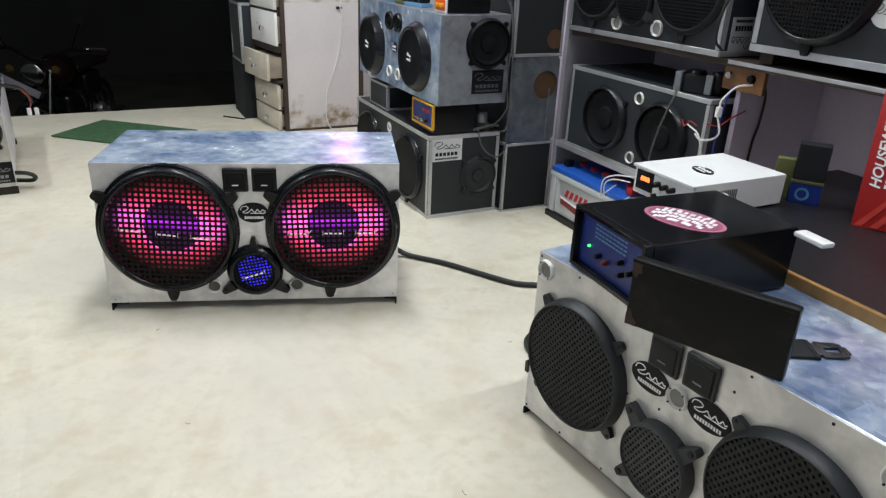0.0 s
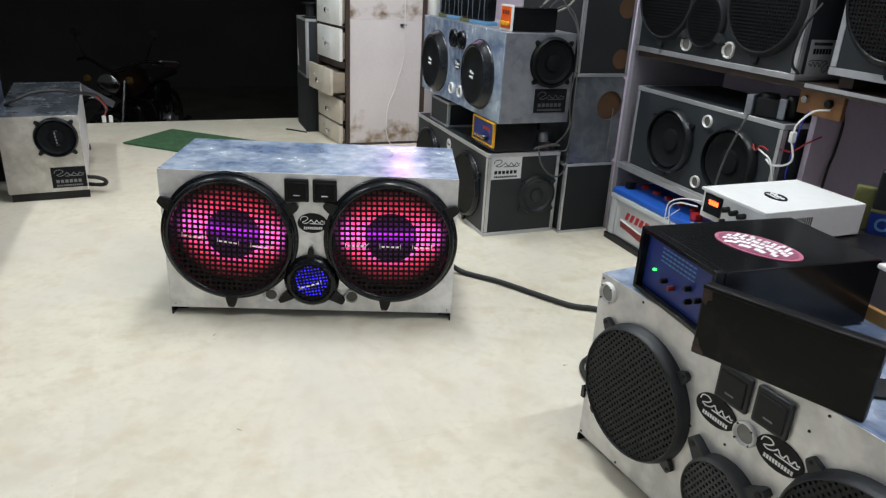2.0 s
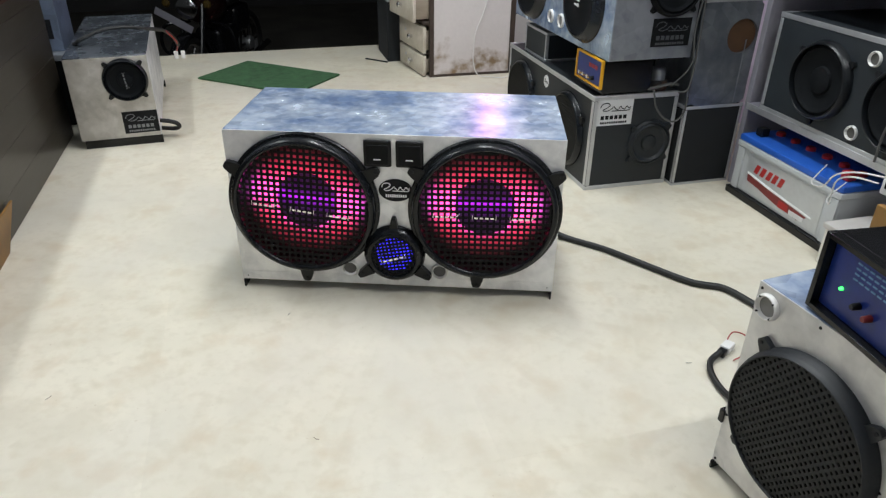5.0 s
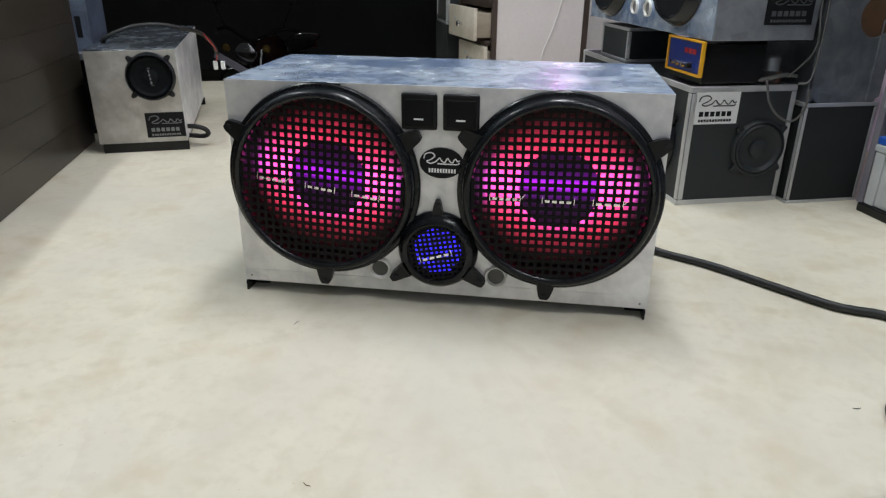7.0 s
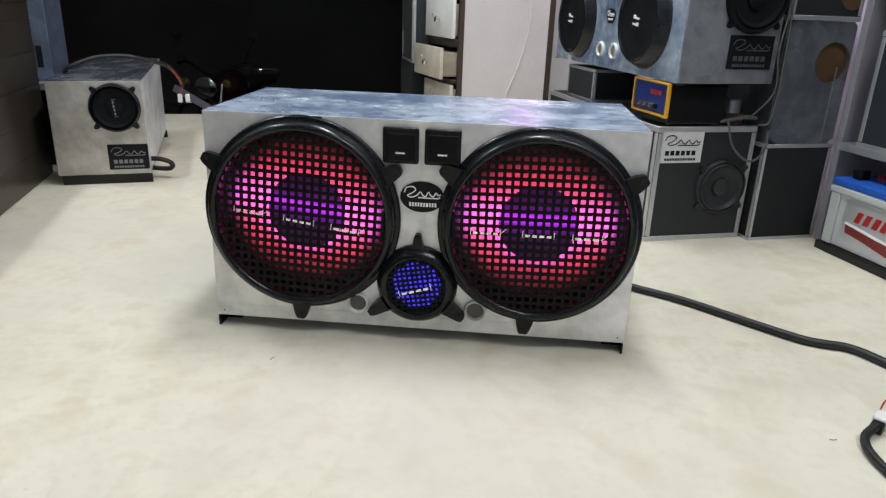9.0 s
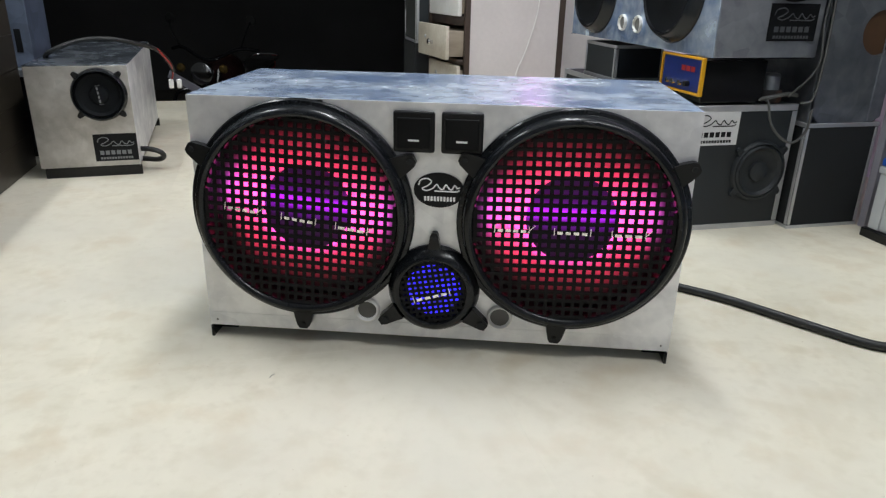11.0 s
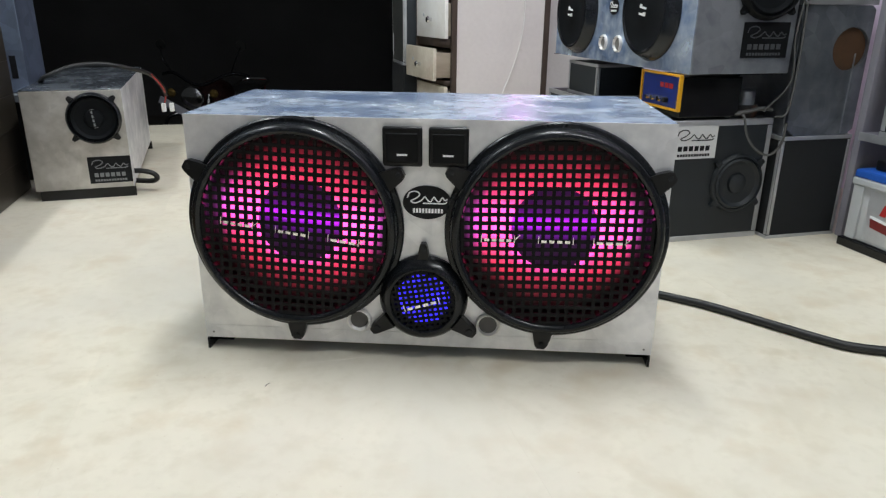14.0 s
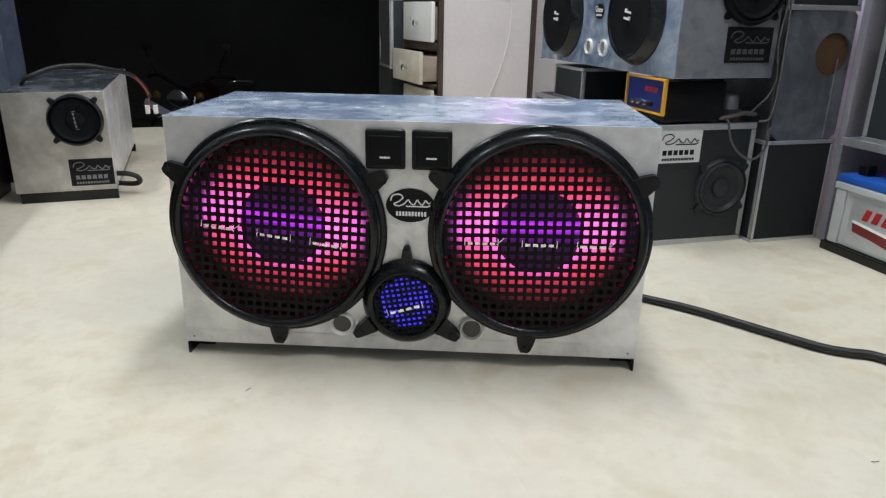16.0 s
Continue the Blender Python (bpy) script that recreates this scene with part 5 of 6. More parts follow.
for v, half in ((1.010, 0.092), (0.775, 0.100)):
    pk = thing("blister_pack", at_room(0.770, v, 0.7150, -84), "dark boxed device in clear film with a blue and yellow strip", "package", "film packs")
    part("base_strip", box(bm_new(), -half * 0.25, half, -0.018, 0.03, 0.0, 0.012, 0.002), "pale_blue", pk, "blue printed strip")
    part("base_strip", box(bm_new(), -half, -half * 0.26, -0.018, 0.03, 0.0, 0.012, 0.002), "olive", pk, "yellow printed strip")
    part("pack_body", box(bm_new(), -half * 0.96, half * 0.90, -0.012, 0.028, 0.0125, 0.13, 0.006), "black_gloss", pk)
    film = bm_new()
    for k in range(5):
        x = -half * 0.9 + k * half * 0.42
        sweep(film, [(x, -0.0145, 0.014), (x + 0.008 * (k % 2), -0.0165, 0.06), (x - 0.006 * (k % 3 - 1), -0.0145, 0.125)], 0.0016, 6, 4)
    part("film_crease", film, "clear_film", pk, "shiny creases of clear film")
tub = thing("plastic_tub", at_room(0.747, 1.150, 0.7150, 12), "white plastic tub standing on the stacked steel box", "tub")
part("tub_body", lathe_z(bm_new(), [(0, 0), (0.024, 0), (0.026, 0.004), (0.028, 0.072), (0, 0.072)], 28), "white_plastic", tub)
part("tub_lid", lathe_z(bm_new(), [(0, 0.0725), (0.030, 0.0725), (0.030, 0.080), (0.028, 0.082), (0, 0.082)], 28), "white_plastic", tub)
solo("grey_cable", sweep(bm_new(), [(0.90, 0.47, 0.775), (0.93, 0.43, 0.80), (0.965, 0.425, 0.78), (0.985, 0.415, 0.72), (0.992, 0.405, 0.60), (0.993, 0.40, 0.45), (0.99, 0.405, 0.33), (0.96, 0.41, 0.315)], 0.0026, 8), "grey_wire", RM, "grey cable hanging down the end of the stack", "cable", "loose wires")
solo("grey_cable", sweep(bm_new(), [(0.90, 0.455, 0.318), (0.89, 0.428, 0.312), (0.90, 0.422, 0.27), (0.93, 0.420, 0.235), (0.97, 0.420, 0.22), (0.992, 0.41, 0.25), (0.993, 0.405, 0.30)], 0.003, 8), "grey_wire", RM, "grey cable looped over the end of the lower box", "cable", "loose wires")
solo("grey_cable", sweep(bm_new(), [(0.88, 0.52, 0.72), (0.92, 0.49, 0.80), (0.95, 0.45, 0.85), (0.93, 0.44, 0.95)], 0.0035, 8), "grey_wire", RM, "grey cable rising behind the small amplifier", "cable", "loose wires")
solo("grey_cable", sweep(bm_new(), [(0.86, 0.46, 0.314), (0.90, 0.45, 0.322), (0.95, 0.45, 0.33), (0.985, 0.455, 0.326)], 0.005, 8), "grey_wire", RM, "grey cable bundle lying on the lower box", "cable", "loose wires")

for k, pts in enumerate(([(0.89, 0.50, 0.80), (0.93, 0.46, 0.86), (0.965, 0.43, 0.92), (0.96, 0.41, 1.02)],
                         [(0.90, 0.48, 0.77), (0.95, 0.44, 0.80), (0.975, 0.42, 0.86), (0.955, 0.405, 0.94), (0.97, 0.40, 1.05)],
                         [(0.86, 0.47, 0.79), (0.91, 0.44, 0.83), (0.94, 0.42, 0.79), (0.975, 0.408, 0.73), (0.985, 0.403, 0.62), (0.975, 0.403, 0.50), (0.985, 0.405, 0.40), (0.95, 0.44, 0.325)])):
    solo("cream_cable", sweep(bm_new(), pts, 0.0034 if k < 2 else 0.0022, 8), "cream_wire" if k < 2 else "grey_wire", RM, ("cream" if k < 2 else "thin grey") + " cable tangled beside the small amplifier", "cable", "loose wires")

# ---- narrow column of boxes ----
trimmed_cabinet("speaker_box", at_room(1.104, 0.420, 0.0), 0.204, 0.262, 0.45, "narrow black-covered box with metal edges, standing on the floor", "carpet", t=0.008)
c2 = thing("metal_box", at_room(1.106, 0.420, 0.2635), "narrow zinc sheet box with a round hole showing raw wood", "metal box")
hole_bm = bm_new()
W2, H2, R2, HX, HZ = 0.098, 0.308, 0.051, 0.046, 0.208
outer = []
n = 48
for k in range(n):
    a = math.tau * k / n
    c, s = math.cos(a), math.sin(a)
    tx = ((W2 - HX) if c > 0 else (W2 + HX)) / max(abs(c), 1e-6)
    tz = ((H2 - HZ) if s > 0 else HZ) / max(abs(s), 1e-6)
    t = min(tx, tz)
    outer.append((HX + c * t, HZ + s * t))
ring_a = [hole_bm.verts.new((x, 0.0, z)) for x, z in outer]
ring_b = [hole_bm.verts.new((HX + R2 * math.cos(math.tau * k / n), 0.0, HZ + R2 * math.sin(math.tau * k / n))) for k in range(n)]
ring_c = [hole_bm.verts.new((v.co.x, 0.010, v.co.z)) for v in ring_b]
for k in range(n):
    j = (k + 1) % n
    hole_bm.faces.new((ring_a[k], ring_a[j], ring_b[j], ring_b[k]))
    hole_bm.faces.new((ring_b[k], ring_b[j], ring_c[j], ring_c[k]))
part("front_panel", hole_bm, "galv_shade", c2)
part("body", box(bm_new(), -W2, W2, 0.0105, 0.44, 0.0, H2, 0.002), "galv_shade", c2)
part("wood_backing", lathe(bm_new(), [(0, 0.0095), (R2 - 0.0005, 0.0095), (R2 - 0.0005, 0.0103)], 40, HX, HZ), "plywood", c2, "raw wood seen through the hole")
part("fold", box(bm_new(), 0.060, 0.063, -0.002, 0.0, 0.004, H2 - 0.11), "galv_dull", c2)
c3 = trimmed_cabinet("speaker_box", at_room(1.104, 0.420, 0.574), 0.204, 0.62, 0.45, "tall narrow black-covered box with round openings, on the metal box", "carpet", t=0.010)
for z in (0.07, 0.24, 0.45):
    p = part("opening_disc", lathe(bm_new(), [(0, -0.0008), (0.032, -0.0008), (0.0325, -0.0012), (0.0335, -0.0012), (0.0335, 0.0)], 36), "plywood", c3, "raw wooden round opening")
    p.location = (0.068, 0, z - 0.012)

# ---- drawer cabinet ----
dc = thing("drawer_cabinet", at_room(0.545, 1.875, 0), "worn white drawer cabinet, cream side panel, one drawer pulled out", "cabinet")
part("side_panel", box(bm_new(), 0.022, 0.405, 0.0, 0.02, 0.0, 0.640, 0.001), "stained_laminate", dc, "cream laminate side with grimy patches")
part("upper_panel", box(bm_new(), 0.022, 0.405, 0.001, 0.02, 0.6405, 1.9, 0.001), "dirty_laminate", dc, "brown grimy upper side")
part("foot_strip", box(bm_new(), 0.0225, 0.405, -0.003, -0.0002, 0.0, 0.012), "brown_edge", dc)
part("corner_edging", box(bm_new(), 0.0, 0.0215, -0.004, 0.02, 0.0, 1.9, 0.001), "brown_edge", dc, "dark brown wooden edging")
part("corner_edging", box(bm_new(), 0.4055, 0.430, -0.004, 0.02, 0.0, 1.9, 0.001), "brown_edge", dc, "dark brown wooden edging")
part("back_body", box(bm_new(), 0.25, 0.43, 0.0205, 0.54, 0.0, 1.9, 0.001), "cream_laminate", dc)
skew = pose(-0.022, 0.004, 0, 0, 0, 8)
part("far_post", box(bm_new(), -0.004, 0.24, 0.338, 0.362, 0.0, 1.9, 0.001, m=skew), "brown_edge", dc, "dark brown wooden post")
rows = [(0.006, 0.103, 0.0), (0.114, 0.236, 0.0), (0.262, 0.394, 0.052), (0.432, 0.592, 0.0), (0.606, 0.750, 0.0), (0.765, 0.93, 0.0), (0.945, 1.12, 0.0)]
for k, (z0, z1, out) in enumerate(rows):
    part("rail", box(bm_new(), 0.006, 0.235, 0.020, 0.3375, z1 + 0.002, (rows[k + 1][0] if k + 1 < len(rows) else 1.15) - 0.002, 0.0, m=skew), "brown_edge", dc)
    dr = part("drawer_front", box(bm_new(), -0.008 - out, 0.008 - out, 0.0, 0.335, z0, z1, 0.003, m=skew), "drawer_old" if k < 3 else "drawer_white", dc, "white drawer front, pulled out" if out else "")
    part("drawer_box", box(bm_new(), 0.0085 - out, 0.21 - out, 0.022, 0.325, z0 + 0.01, z1 - 0.02, 0.001, m=skew), "drawer_side", dr)
    kn = lathe(bm_new(), [(0, -0.024), (0.011, -0.022), (0.014, -0.016), (0.008, -0.010), (0.008, 0.0)], 18)
    bmesh.ops.transform(kn, matrix=skew @ pose(-0.008 - out, 0.155, (z0 + z1) / 2 - 0.006, 0, 0, -90), verts=kn.verts)
    part("knob", kn, "chrome", dr, "round metal knob")
    keyh = lathe(bm_new(), [(0, -0.003), (0.007, -0.003), (0.008, 0.0)], 14)
    bmesh.ops.transform(keyh, matrix=skew @ pose(-0.008 - out, 0.240, (z0 + z1) / 2 + 0.012, 0, 0, -90), verts=keyh.verts)
    part("lock", keyh, "alu", dr)
for u, w in ((0.285, 0.016), (0.306, 0.010)):
    part("hook", box(bm_new(), u, u + w, -0.012, 0.0, 0.613, 0.624, 0.002), "black_matt", dc)
solo("extension_cable", sweep(bm_new(), [(0.850, 1.862, 1.25), (0.850, 1.862, 0.70), (0.856, 1.862, 0.555), (0.846, 1.862, 0.435), (0.807, 1.862, 0.30), (0.772, 1.862, 0.212), (0.764, 1.862, 0.14), (0.762, 1.858, 0.07), (0.785, 1.85, 0.006), (0.84, 1.80, 0.005), (0.90, 1.78, 0.006), (0.955, 1.80, 0.03), (0.958, 1.83, 0.12)], 0.0025, 8), "white_plastic", RM, "white cord hanging down the cabinet side", "cable")
# unseen tubes added to throw pink and white streaks on the demo box's top
wl = thing("streak_tube", at_room(0.925, 1.850, 1.23), "unseen white tube added for a streak on the box top", "led light")
part("tube", lathe_z(bm_new(), [(0, -0.44), (0.022, -0.44), (0.022, 0.44), (0, 0.44)], 16), "tube_dim", wl, "glowing white tube")
part("clip", box(bm_new(), -0.014, 0.014, 0.0225, 0.0245, -0.02, 0.02, 0.001), "white_plastic", wl)
pl = thing("streak_tube", at_room(0.855, 1.858, 1.31), "unseen pink tube added for a streak on the box top", "led light")
part("tube", lathe_z(bm_new(), [(0, -0.44), (0.012, -0.44), (0.012, 0.44), (0, 0.44)], 16), "pink_tube", pl, "glowing pink tube")
part("clip", box(bm_new(), -0.014, 0.014, 0.0125, 0.0165, -0.02, 0.02, 0.001), "white_plastic", pl)

far_hi = trimmed_cabinet("speaker_box", at_room(0.412, 2.365, 0.300, -90), 0.27, 0.31, 0.105, "grey speaker box with metal edges, standing on a black box", "rexine_grey", t=0.012)
part("inset_panel", box(bm_new(), -0.119, 0.119, -0.003, -0.0003, 0.016, 0.294, 0.001, 1), "speckled", far_hi, "speckled dark front board")
part("chalk_mark", box(bm_new(), -0.112, -0.098, -0.0038, -0.0028, 0.03, 0.135, 0.0003, 1), "paper", far_hi, "pale rubbed mark")
trimmed_cabinet("speaker_box", at_room(0.408, 2.365, 0.0, -90), 0.28, 0.298, 0.11, "black-covered box standing on the floor by the drawers", "carpet", t=0.004, trim="black_matt")
# spool shape stands in for a grey post on top of the box
solo("post_standin", lathe_z(bm_new(), [(0, 0), (0.05, 0), (0.05, 0.006), (0.03, 0.008), (0.03, 0.07), (0.05, 0.072), (0.05, 0.078), (0, 0.078)], 24), "black_matt", at_room(0.465, 2.34, 0.6125), "black turned stand-in for a grey post on the speaker box", "reel")
solo("steel_rod", sweep(bm_new(), [(0.30, 2.30, 0.004), (0.36, 2.24, 0.004), (0.398, 2.20, 0.004)], 0.004, 8), "black_matt", RM, "short dark rod lying on the floor", "rod")

# ---- the box by the counter ----
lb = steel_cabinet("speaker_box", at_room(-0.634, 1.215, 0, 94) @ pose(0.3875, 0, 0), 0.775, 0.322, 0.268, "galvanised steel speaker box with a speaker and plate on its end", foot=0.030, body="galv_dark")
# thin sheet added so the top has another tone than the body's sides
part("top_sheet", box(bm_new(), -0.3885, 0.3885, 0.0, 0.2685, 0.3222, 0.3234, 0.0004, 1), "zinc_top", lb, "cloudy grey zinc sheet added over the top")
part("plinth_board", box(bm_new(), -0.380, 0.380, 0.014, 0.255, 0.0, 0.0295, 0.002), "black_matt", lb, "black base board")
ew = woofer(lb, 0, 0, 0.075, False, (45, 135, 225, 315), guard="", name="end_speaker", depth=0.8)
part("end_panel", box(bm_new(), -0.3892, -0.3876, 0.001, 0.267, 0.031, 0.3205, 0.0006, 1), "steel_dull", lb, "brushed steel end panel")
ew.matrix_basis = pose(-0.3893, 0.083, 0.240, 0, 0, -90)
for dash in emblem_mesh(((-0.024, 0.024, 0.0, 0),), -0.0165, 84):
    part("emblem_dash", dash, "grey_ink", ew)
ep = plate(lb, -0.059, 0.059, -0.040, 0.040, 0, "ink", "grey_ink", "sign_plate", "black plate with grey ornament and print")
ep.matrix_basis = pose(-0.3894, 0.060, 0.086, 0, 0, -90)
solo("black_cable", sweep(bm_new(), [(-0.90, 1.42, 0.325), (-0.87, 1.38, 0.345), (-0.80, 1.40, 0.372), (-0.72, 1.42, 0.378), (-0.65, 1.46, 0.362), (-0.60, 1.55, 0.335), (-0.575, 1.62, 0.29), (-0.57, 1.68, 0.25)], 0.007, 10), "rubber", RM, "thick black cable arched over the metal speaker box", "cable")
solo("red_wire", sweep(bm_new(), [(-0.595, 1.55, 0.335), (-0.57, 1.62, 0.28), (-0.575, 1.70, 0.24), (-0.585, 1.74, 0.215)], 0.003, 8), "red_wire", RM, "red wire beside the metal speaker box", "cable", "loose wires")
for du, rz in ((0.0, 20), (0.028, -15)):
    cn = thing("wire_connector", at_room(-0.590 + du, 1.74, 0.197, rz), "white plastic wire connector hanging beside the speaker box", "connector", "wire connectors")
    part("housing", box(bm_new(), -0.008, 0.008, -0.006, 0.006, -0.016, 0.016, 0.003), "white_plastic", cn)
solo("black_cable", sweep(bm_new(), [(-0.645, 1.28, 0.064), (-0.608, 1.255, 0.067), (-0.580, 1.252, 0.058), (-0.573, 1.260, 0.042), (-0.592, 1.275, 0.030), (-0.645, 1.295, 0.030)], 0.008, 10), "rubber", RM, "black cable loop at the foot of the metal speaker box", "cable")

zinc = thing("metal_box", at_room(-1.02, 1.50, 0), "upright blue-grey zinc sheet box behind the speaker box", "metal box")
part("sheet", box(bm_new(), -0.02, 0.066, 0.0, 0.20, 0.285, 0.622, 0.003), "blue_sheet", zinc)
part("ledge", box(bm_new(), -0.03, 0.09, -0.06, 0.20, 0.262, 0.284, 0.002), "galv_dull", zinc)
part("lower_body", box(bm_new(), -0.03, 0.088, -0.005, 0.20, 0.0, 0.2615, 0.003), "black_matt", zinc)
part("slot", box(bm_new(), 0.022, 0.040, -0.0015, 0.0, 0.33, 0.40), "ink", zinc)

# ---- the counter ----
ct = thing("counter", at_room(-0.966, 1.375, 0), "dark brown boarded shop counter with a glass showcase on top", "counter")
for k in range(6):
    part("board", box(bm_new(), -0.018, 0.0, -3.6, 0.0, 0.002 + k * 0.098, 0.0995 + k * 0.098, 0.0006), "counter", ct)
part("end_panel", box(bm_new(), -0.50, -0.0185, -0.018, 0.0, 0.0, 0.588, 0.002), "counter", ct)
part("top_edging", box(bm_new(), 0.0003, 0.0035, -3.6, 0.0, 0.540, 0.5895, 0.001), "red_brown", ct, "reddish-brown wooden edging")
part("counter_top", box(bm_new(), -0.52, 0.004, -3.6, 0.004, 0.590, 0.604, 0.003), "panel_grey", ct, "pale edged top")
part("body", box(bm_new(), -0.50, -0.019, -3.6, -0.0185, 0.0, 0.589), "brown_edge", ct)
pane = part("pane", box(bm_new(), -0.012, -0.008, -3.58, -0.004, 0.6045, 0.98), "glass", ct, "clear glass pane")
part("pane_post", box(bm_new(), -0.020, -0.002, -0.016, -0.0042, 0.6045, 1.0, 0.001), "brown_edge", ct)
lid = part("showcase_lid", box(bm_new(), -0.52, 0.0, -3.58, -0.004, 0.981, 0.990, 0.001), "glass", ct)
for g in (pane, lid):
    g.visible_shadow = False
for k, (v, w, h, m_) in enumerate(((-0.10, 0.08, 0.17, "pale_blue"), (-0.22, 0.09, 0.20, "red"), (-0.35, 0.10, 0.15, "paper"), (-0.48, 0.09, 0.22, "pale_blue"), (-0.62, 0.10, 0.18, "olive"), (-0.78, 0.12, 0.16, "orange"))):
    pk = thing("carton", at_room(-1.07, 1.375 + v, 0.6045, -6 + 5 * (k % 3)), {"pale_blue": "pale blue printed carton", "red": "red printed carton", "paper": "white printed carton", "olive": "yellow-green printed carton", "orange": "orange printed carton"}[m_] + " inside the glass showcase", "box", "showcase cartons")
    part("carton_body", box(bm_new(), -0.04, 0.04, -w / 2, w / 2, 0, h, 0.002), m_, pk)
    part("print_patch", box(bm_new(), 0.0402, 0.0412, -w * 0.35, w * 0.3, h * 0.35, h * 0.6), "white_ink" if m_ != "paper" else "blue_panel", pk)
blk = thing("wood_offcut", at_room(-0.958, 0.43, 0, 0), "orange-brown plywood offcut leaning at the counter's foot", "wood")
off = bm_new()
a = [off.verts.new(p) for p in ((0, 0, 0), (0.006, 0, 0), (0.006, -0.6, 0), (0, -0.6, 0), (-0.002, 0.13, 0.095), (0.004, 0.13, 0.095), (0.004, -0.6, 0.10), (-0.002, -0.6, 0.10))]
for f in ((0, 1, 2, 3), (4, 5, 6, 7), (0, 1, 5, 4), (1, 2, 6, 5), (2, 3, 7, 6), (3, 0, 4, 7)):
    off.faces.new([a[i] for i in f])
part("panel", off, "wood_orange", blk)

# ---- things on the floor ----
gm = bm_new()
box(gm, 0, 0.370, -0.565, 0.0, 0.001, 0.010, 0.003)
solo("grass_mat", gm, "mat_green", at_room(-0.548, 2.080, 0.0, 0) @ pose(0, 0, 0, 0, 0, 50), "green artificial grass doormat on the tiled floor", "mat")
solo("power_cable", sweep(bm_new(), [(0.377, 0.30, 0.05), (0.40, 0.315, 0.022), (0.440, 0.300, 0.0085), (0.535, 0.244, 0.0085), (0.628, 0.168, 0.0085), (0.715, 0.098, 0.0085), (0.755, 0.081, 0.0085), (0.800, 0.069, 0.0085), (0.840, 0.018, 0.0085), (0.879, -0.052, 0.0085), (0.90, -0.16, 0.0085), (0.92, -0.26, 0.0085), (0.965, -0.33, 0.0085)], 0.0082, 12), "rubber", Matrix(), "thick black power cable lying across the tiled floor", "cable")
solo("black_cable", sweep(bm_new(), [(0.716, -0.20, 0.014), (0.690, -0.225, 0.008), (0.680, -0.27, 0.008), (0.690, -0.33, 0.010), (0.715, -0.39, 0.03), (0.74, -0.43, 0.06)], 0.0065, 10), "rubber", Matrix(), "black speaker cable curling out behind the metal box", "cable")
cn = thing("wire_connector", pose(0.738, -0.175, 0.0, 0, 0, 50), "white plastic cable connector lying on the floor", "connector", "wire connectors")
part("housing", box(bm_new(), -0.016, 0.016, -0.011, 0.011, 0.0, 0.018, 0.003), "white_plastic", cn)
part("shroud", box(bm_new(), -0.036, -0.0165, -0.009, 0.009, 0.001, 0.016, 0.003), "black_plastic", cn)
solo("red_wire", sweep(bm_new(), [(0.738, -0.162, 0.014), (0.755, -0.148, 0.03), (0.775, -0.17, 0.034), (0.77, -0.20, 0.016), (0.74, -0.215, 0.004)], 0.0014, 6), "red_wire", Matrix(), "thin red wire loop by the floor connector", "cable", "loose wires")
rng = random.Random(4)
for k in range(8):
    bm = bm_new()
    sweep(bm, [(0, 0, 0.0009), (0.004 + 0.004 * rng.random(), 0.003 * rng.random(), 0.0012), (0.009 + 0.005 * rng.random(), 0.004 * rng.random() - 0.002, 0.0009)], 0.00045, 5, 3)
    x, y = rng.uniform(-0.75, 0.75), rng.uniform(-0.9, -0.12)
    if x > 0.5 and y < -0.3:
        x -= 0.6
    solo("wire_scrap", bm, "black_matt" if k % 3 == 1 else "plywood", pose(x, y, 0, 0, 0, rng.uniform(0, 360)), "tiny wire offcut lying on the tiled floor", "debris", "wire scraps")

# ---- the motorbike outside ----
bike = thing("motorbike", at_room(-0.58, 5.45, -1.0, 68), "dark motorbike parked in the unlit street", "motorbike")


def wheel(x):
    w = part("wheel", lathe(bm_new(), [(0.30, -0.045), (0.27, -0.05), (0.255, -0.03), (0.255, 0.03), (0.27, 0.05), (0.30, 0.045), (0.315, 0.02), (0.315, -0.02), (0.30, -0.045)], 40), "rubber", bike, "black tyre")
    w.location = (x, 0, 0.315)
    part("rim", lathe(bm_new(), [(0.254, -0.025), (0.235, -0.02), (0.235, 0.02), (0.254, 0.025)], 36), "chrome", w)
    part("hub", lathe(bm_new(), [(0, -0.05), (0.06, -0.05), (0.07, -0.03), (0.07, 0.03), (0.06, 0.05), (0, 0.05)], 24), "alu", w)
    for k in range(6):
        a = math.tau * k / 6
        sp = sweep(bm_new(), [(0.06 * math.cos(a), 0, 0.06 * math.sin(a)), (0.236 * math.cos(a), 0, 0.236 * math.sin(a))], 0.012, 6, 2)
        part("spoke", sp, "bike_black", w)


wheel(-0.62)
wheel(0.66)
for y in (-0.085, 0.085):
    part("fork", sweep(bm_new(), [(-0.62, y, 0.315), (-0.50, y, 0.62), (-0.41, y, 0.86)], 0.022, 10), "bike_black", bike)
part("tank", lathe_z(bm_new(), [(0, -0.24), (0.07, -0.22), (0.13, -0.12), (0.15, 0.02), (0.13, 0.15), (0.08, 0.22), (0, 0.24)], 24, pose(-0.16, 0, 0.80, 0, 83, 0)), "bike_red", bike, "dark red fuel tank")
part("seat", box(bm_new(), 0.05, 0.72, -0.12, 0.12, 0.76, 0.84, 0.035, 4), "rubber", bike, "black seat")
part("engine", box(bm_new(), -0.22, 0.18, -0.13, 0.13, 0.30, 0.62, 0.05, 3), "bike_black", bike)
part("side_cover", box(bm_new(), 0.16, 0.50, -0.13, 0.13, 0.50, 0.74, 0.04, 3), "bike_black", bike)
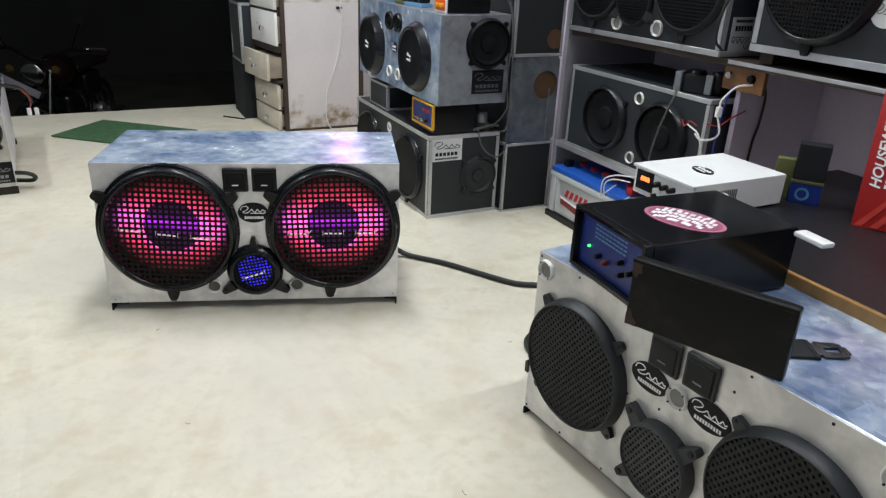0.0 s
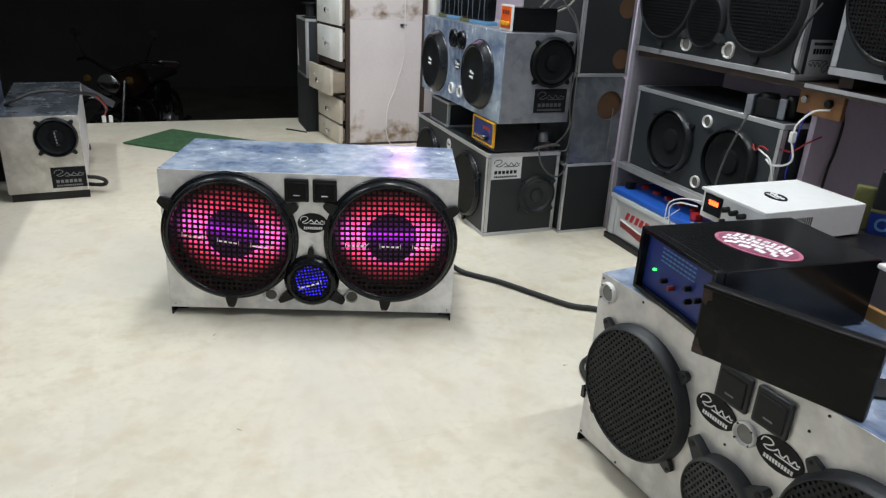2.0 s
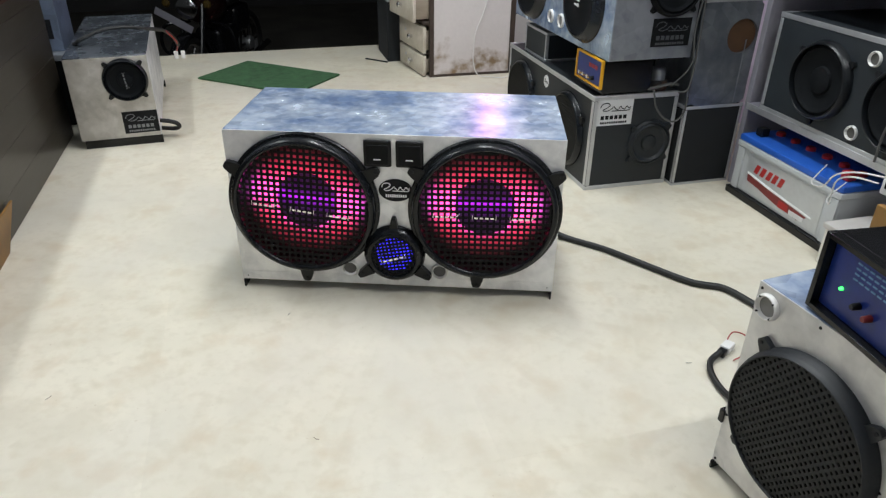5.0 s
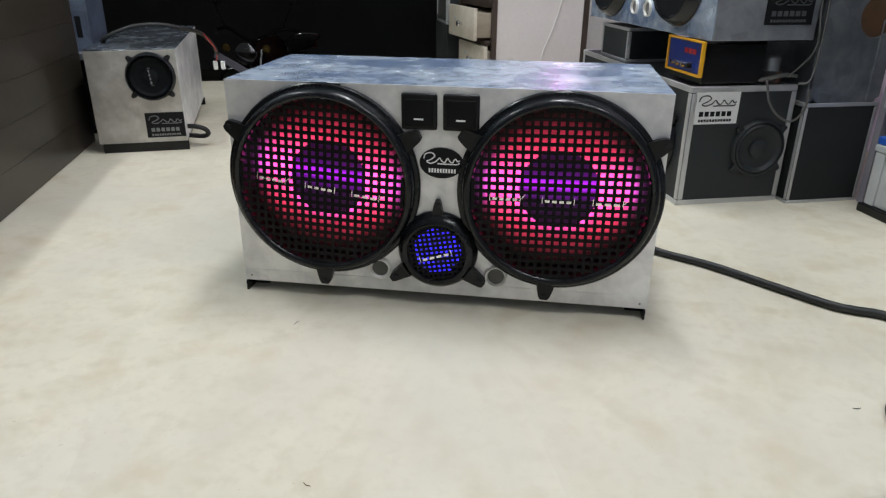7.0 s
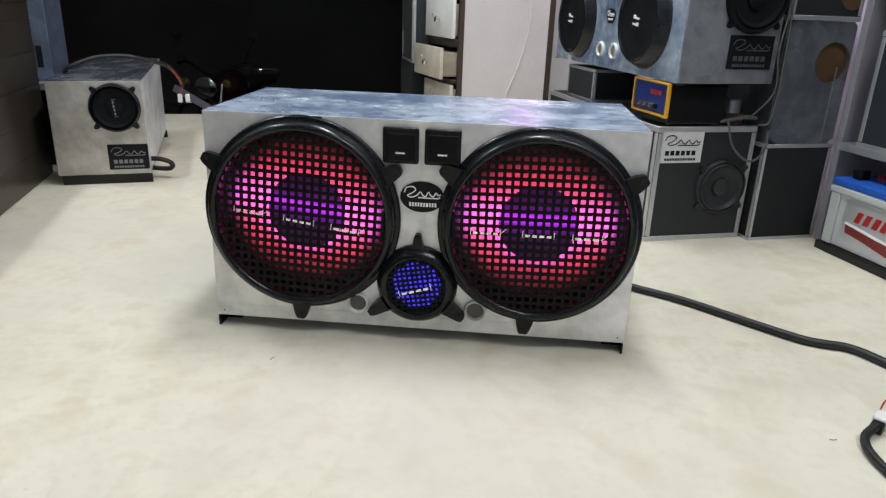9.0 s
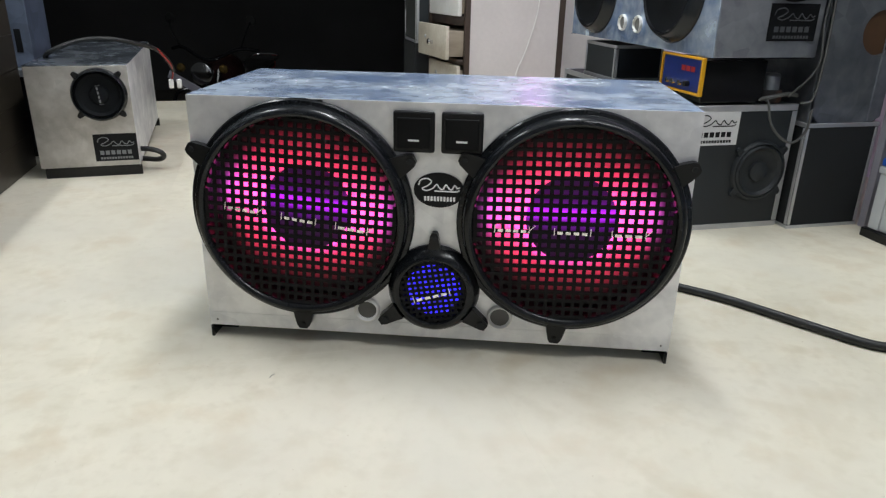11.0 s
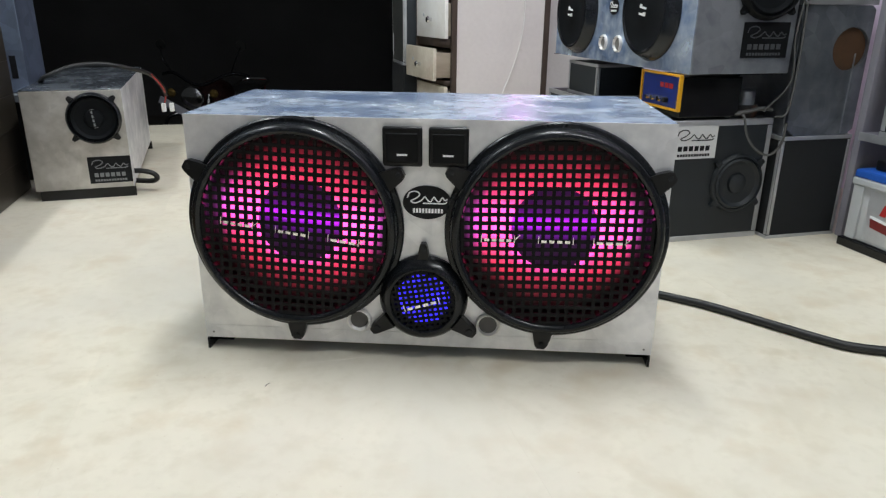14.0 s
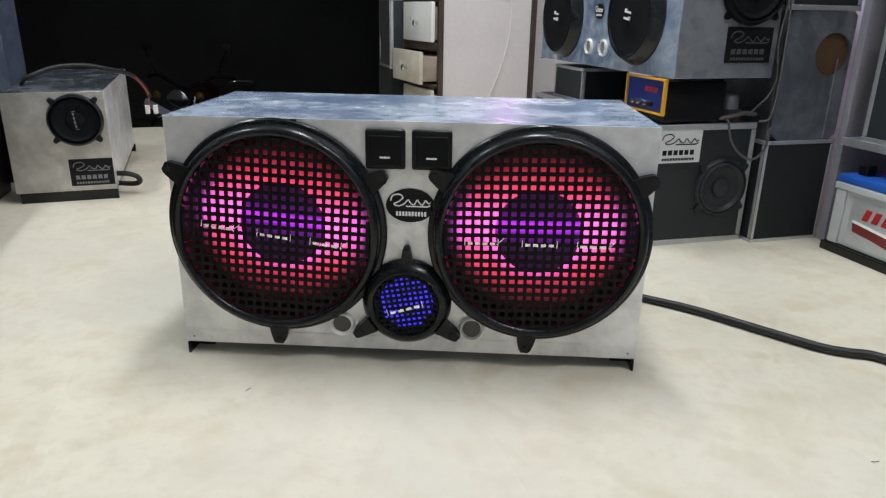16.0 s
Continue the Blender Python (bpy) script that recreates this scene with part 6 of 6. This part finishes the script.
part("front_mudguard", lathe(bm_new(), [(0.325, -0.06), (0.345, -0.04), (0.345, 0.04), (0.325, 0.06)], 40, -0.62, 0.315), "bike_black", bike)
part("exhaust", sweep(bm_new(), [(-0.2, -0.14, 0.30), (0.2, -0.16, 0.24), (0.75, -0.18, 0.30)], 0.04, 12), "chrome", bike, "chrome exhaust")
head = part("headlamp", lathe_z(bm_new(), [(0, -0.05), (0.06, -0.04), (0.085, 0.0), (0.09, 0.05), (0.082, 0.055), (0, 0.062)], 28, pose(-0.50, 0, 0.84, 0, -90, 0)), "chrome", bike, "round headlamp")
part("lens", lathe_z(bm_new(), [(0.076, 0.0625), (0.05, 0.070), (0, 0.074)], 24, pose(-0.50, 0, 0.84, 0, -90, 0)), "chrome", head)
part("handlebar", sweep(bm_new(), [(-0.26, -0.38, 1.00), (-0.34, -0.24, 1.02), (-0.40, 0, 0.93), (-0.34, 0.24, 1.02), (-0.26, 0.38, 1.00)], 0.013, 10), "bike_black", bike)
for y in (-0.30, 0.30):
    mi = part("mirror", lathe_z(bm_new(), [(0, 0.0), (0.040, 0.004), (0.044, 0.014), (0.036, 0.02), (0, 0.02)], 20, pose(-0.32, y * 1.15, 1.24, 0, 80, 0)), "rubber", bike)
    part("mirror_stem", sweep(bm_new(), [(-0.34, y * 0.85, 1.02), (-0.36, y * 1.05, 1.14), (-0.32, y * 1.15, 1.23)], 0.006, 6), "bike_black", mi)
    part("indicator", lathe_z(bm_new(), [(0, 0), (0.03, 0.005), (0.036, 0.03), (0.02, 0.05), (0, 0.052)], 16, pose(-0.50, y * 0.6, 0.88, 0, -90, 0)), "amber", bike, "amber indicator lens")
part("crash_bar", sweep(bm_new(), [(-0.30, -0.10, 0.70), (-0.40, -0.30, 0.66), (-0.40, -0.32, 0.45), (-0.26, -0.12, 0.36)], 0.014, 8), "bike_black", bike)
part("crash_bar", sweep(bm_new(), [(-0.30, 0.10, 0.70), (-0.40, 0.30, 0.66), (-0.40, 0.32, 0.45), (-0.26, 0.12, 0.36)], 0.014, 8), "bike_black", bike)
part("plain_plate", box(bm_new(), -0.004, 0.004, -0.17, 0.17, -0.03, 0.03, 0.003, m=pose(-0.63, 0.08, 0.765, 27, 0, 0)), "panel_grey", bike, "plain grey front plate")
part("tail_lamp", box(bm_new(), 0.80, 0.85, -0.07, 0.07, 0.74, 0.82, 0.015), "red", bike)
part("grab_rail", sweep(bm_new(), [(0.45, -0.14, 0.80), (0.78, -0.13, 0.86), (0.82, 0.0, 0.87), (0.78, 0.13, 0.86), (0.45, 0.14, 0.80)], 0.011, 8), "chrome", bike)
part("stand", sweep(bm_new(), [(0.0, 0.10, 0.32), (0.03, 0.22, 0.14), (0.04, 0.30, 0.012)], 0.012, 8), "alu", bike)

# ---- floor tiles ----
PITCH, GAP = 0.60, 0.00012
tile_meshes = {}
u = -1.73
while u < U1:
    v = -2.98
    while v < 2.62:
        u0, u1, v0 = u + GAP, min(u + PITCH - GAP, U1 - 0.001), v + GAP
        a, b = min(v + PITCH - GAP, street_edge(u0)), min(v + PITCH - GAP, street_edge(u1))
        key = (round(u1 - u0, 3), round(a - v0, 3), round(b - v0, 3))
        if min(a, b) - v0 > 0.02:
            if key not in tile_meshes:
                bm = bm_new()
                e = 0.00015
                lo = [bm.verts.new(p) for p in ((0, 0, -0.0008), (key[0], 0, -0.0008), (key[0], key[2], -0.0008), (0, key[1], -0.0008))]
                md = [bm.verts.new((q.co.x, q.co.y, -e)) for q in lo]
                hi = [bm.verts.new(p) for p in ((e, e, 0), (key[0] - e, e, 0), (key[0] - e, key[2] - e, 0), (e, key[1] - e, 0))]
                for r, s in ((lo, md), (md, hi)):
                    for k in range(4):
                        bm.faces.new((r[k], r[(k + 1) % 4], s[(k + 1) % 4], s[k]))
                bm.faces.new(hi)
                tile_meshes[key] = mesh_of("tile", bm, "tile", flat=True)
            t = new("tile", tile_meshes[key])
            t.parent = floor_ob
            t.location = (u0, v0, 0)
        v += PITCH
    u += PITCH
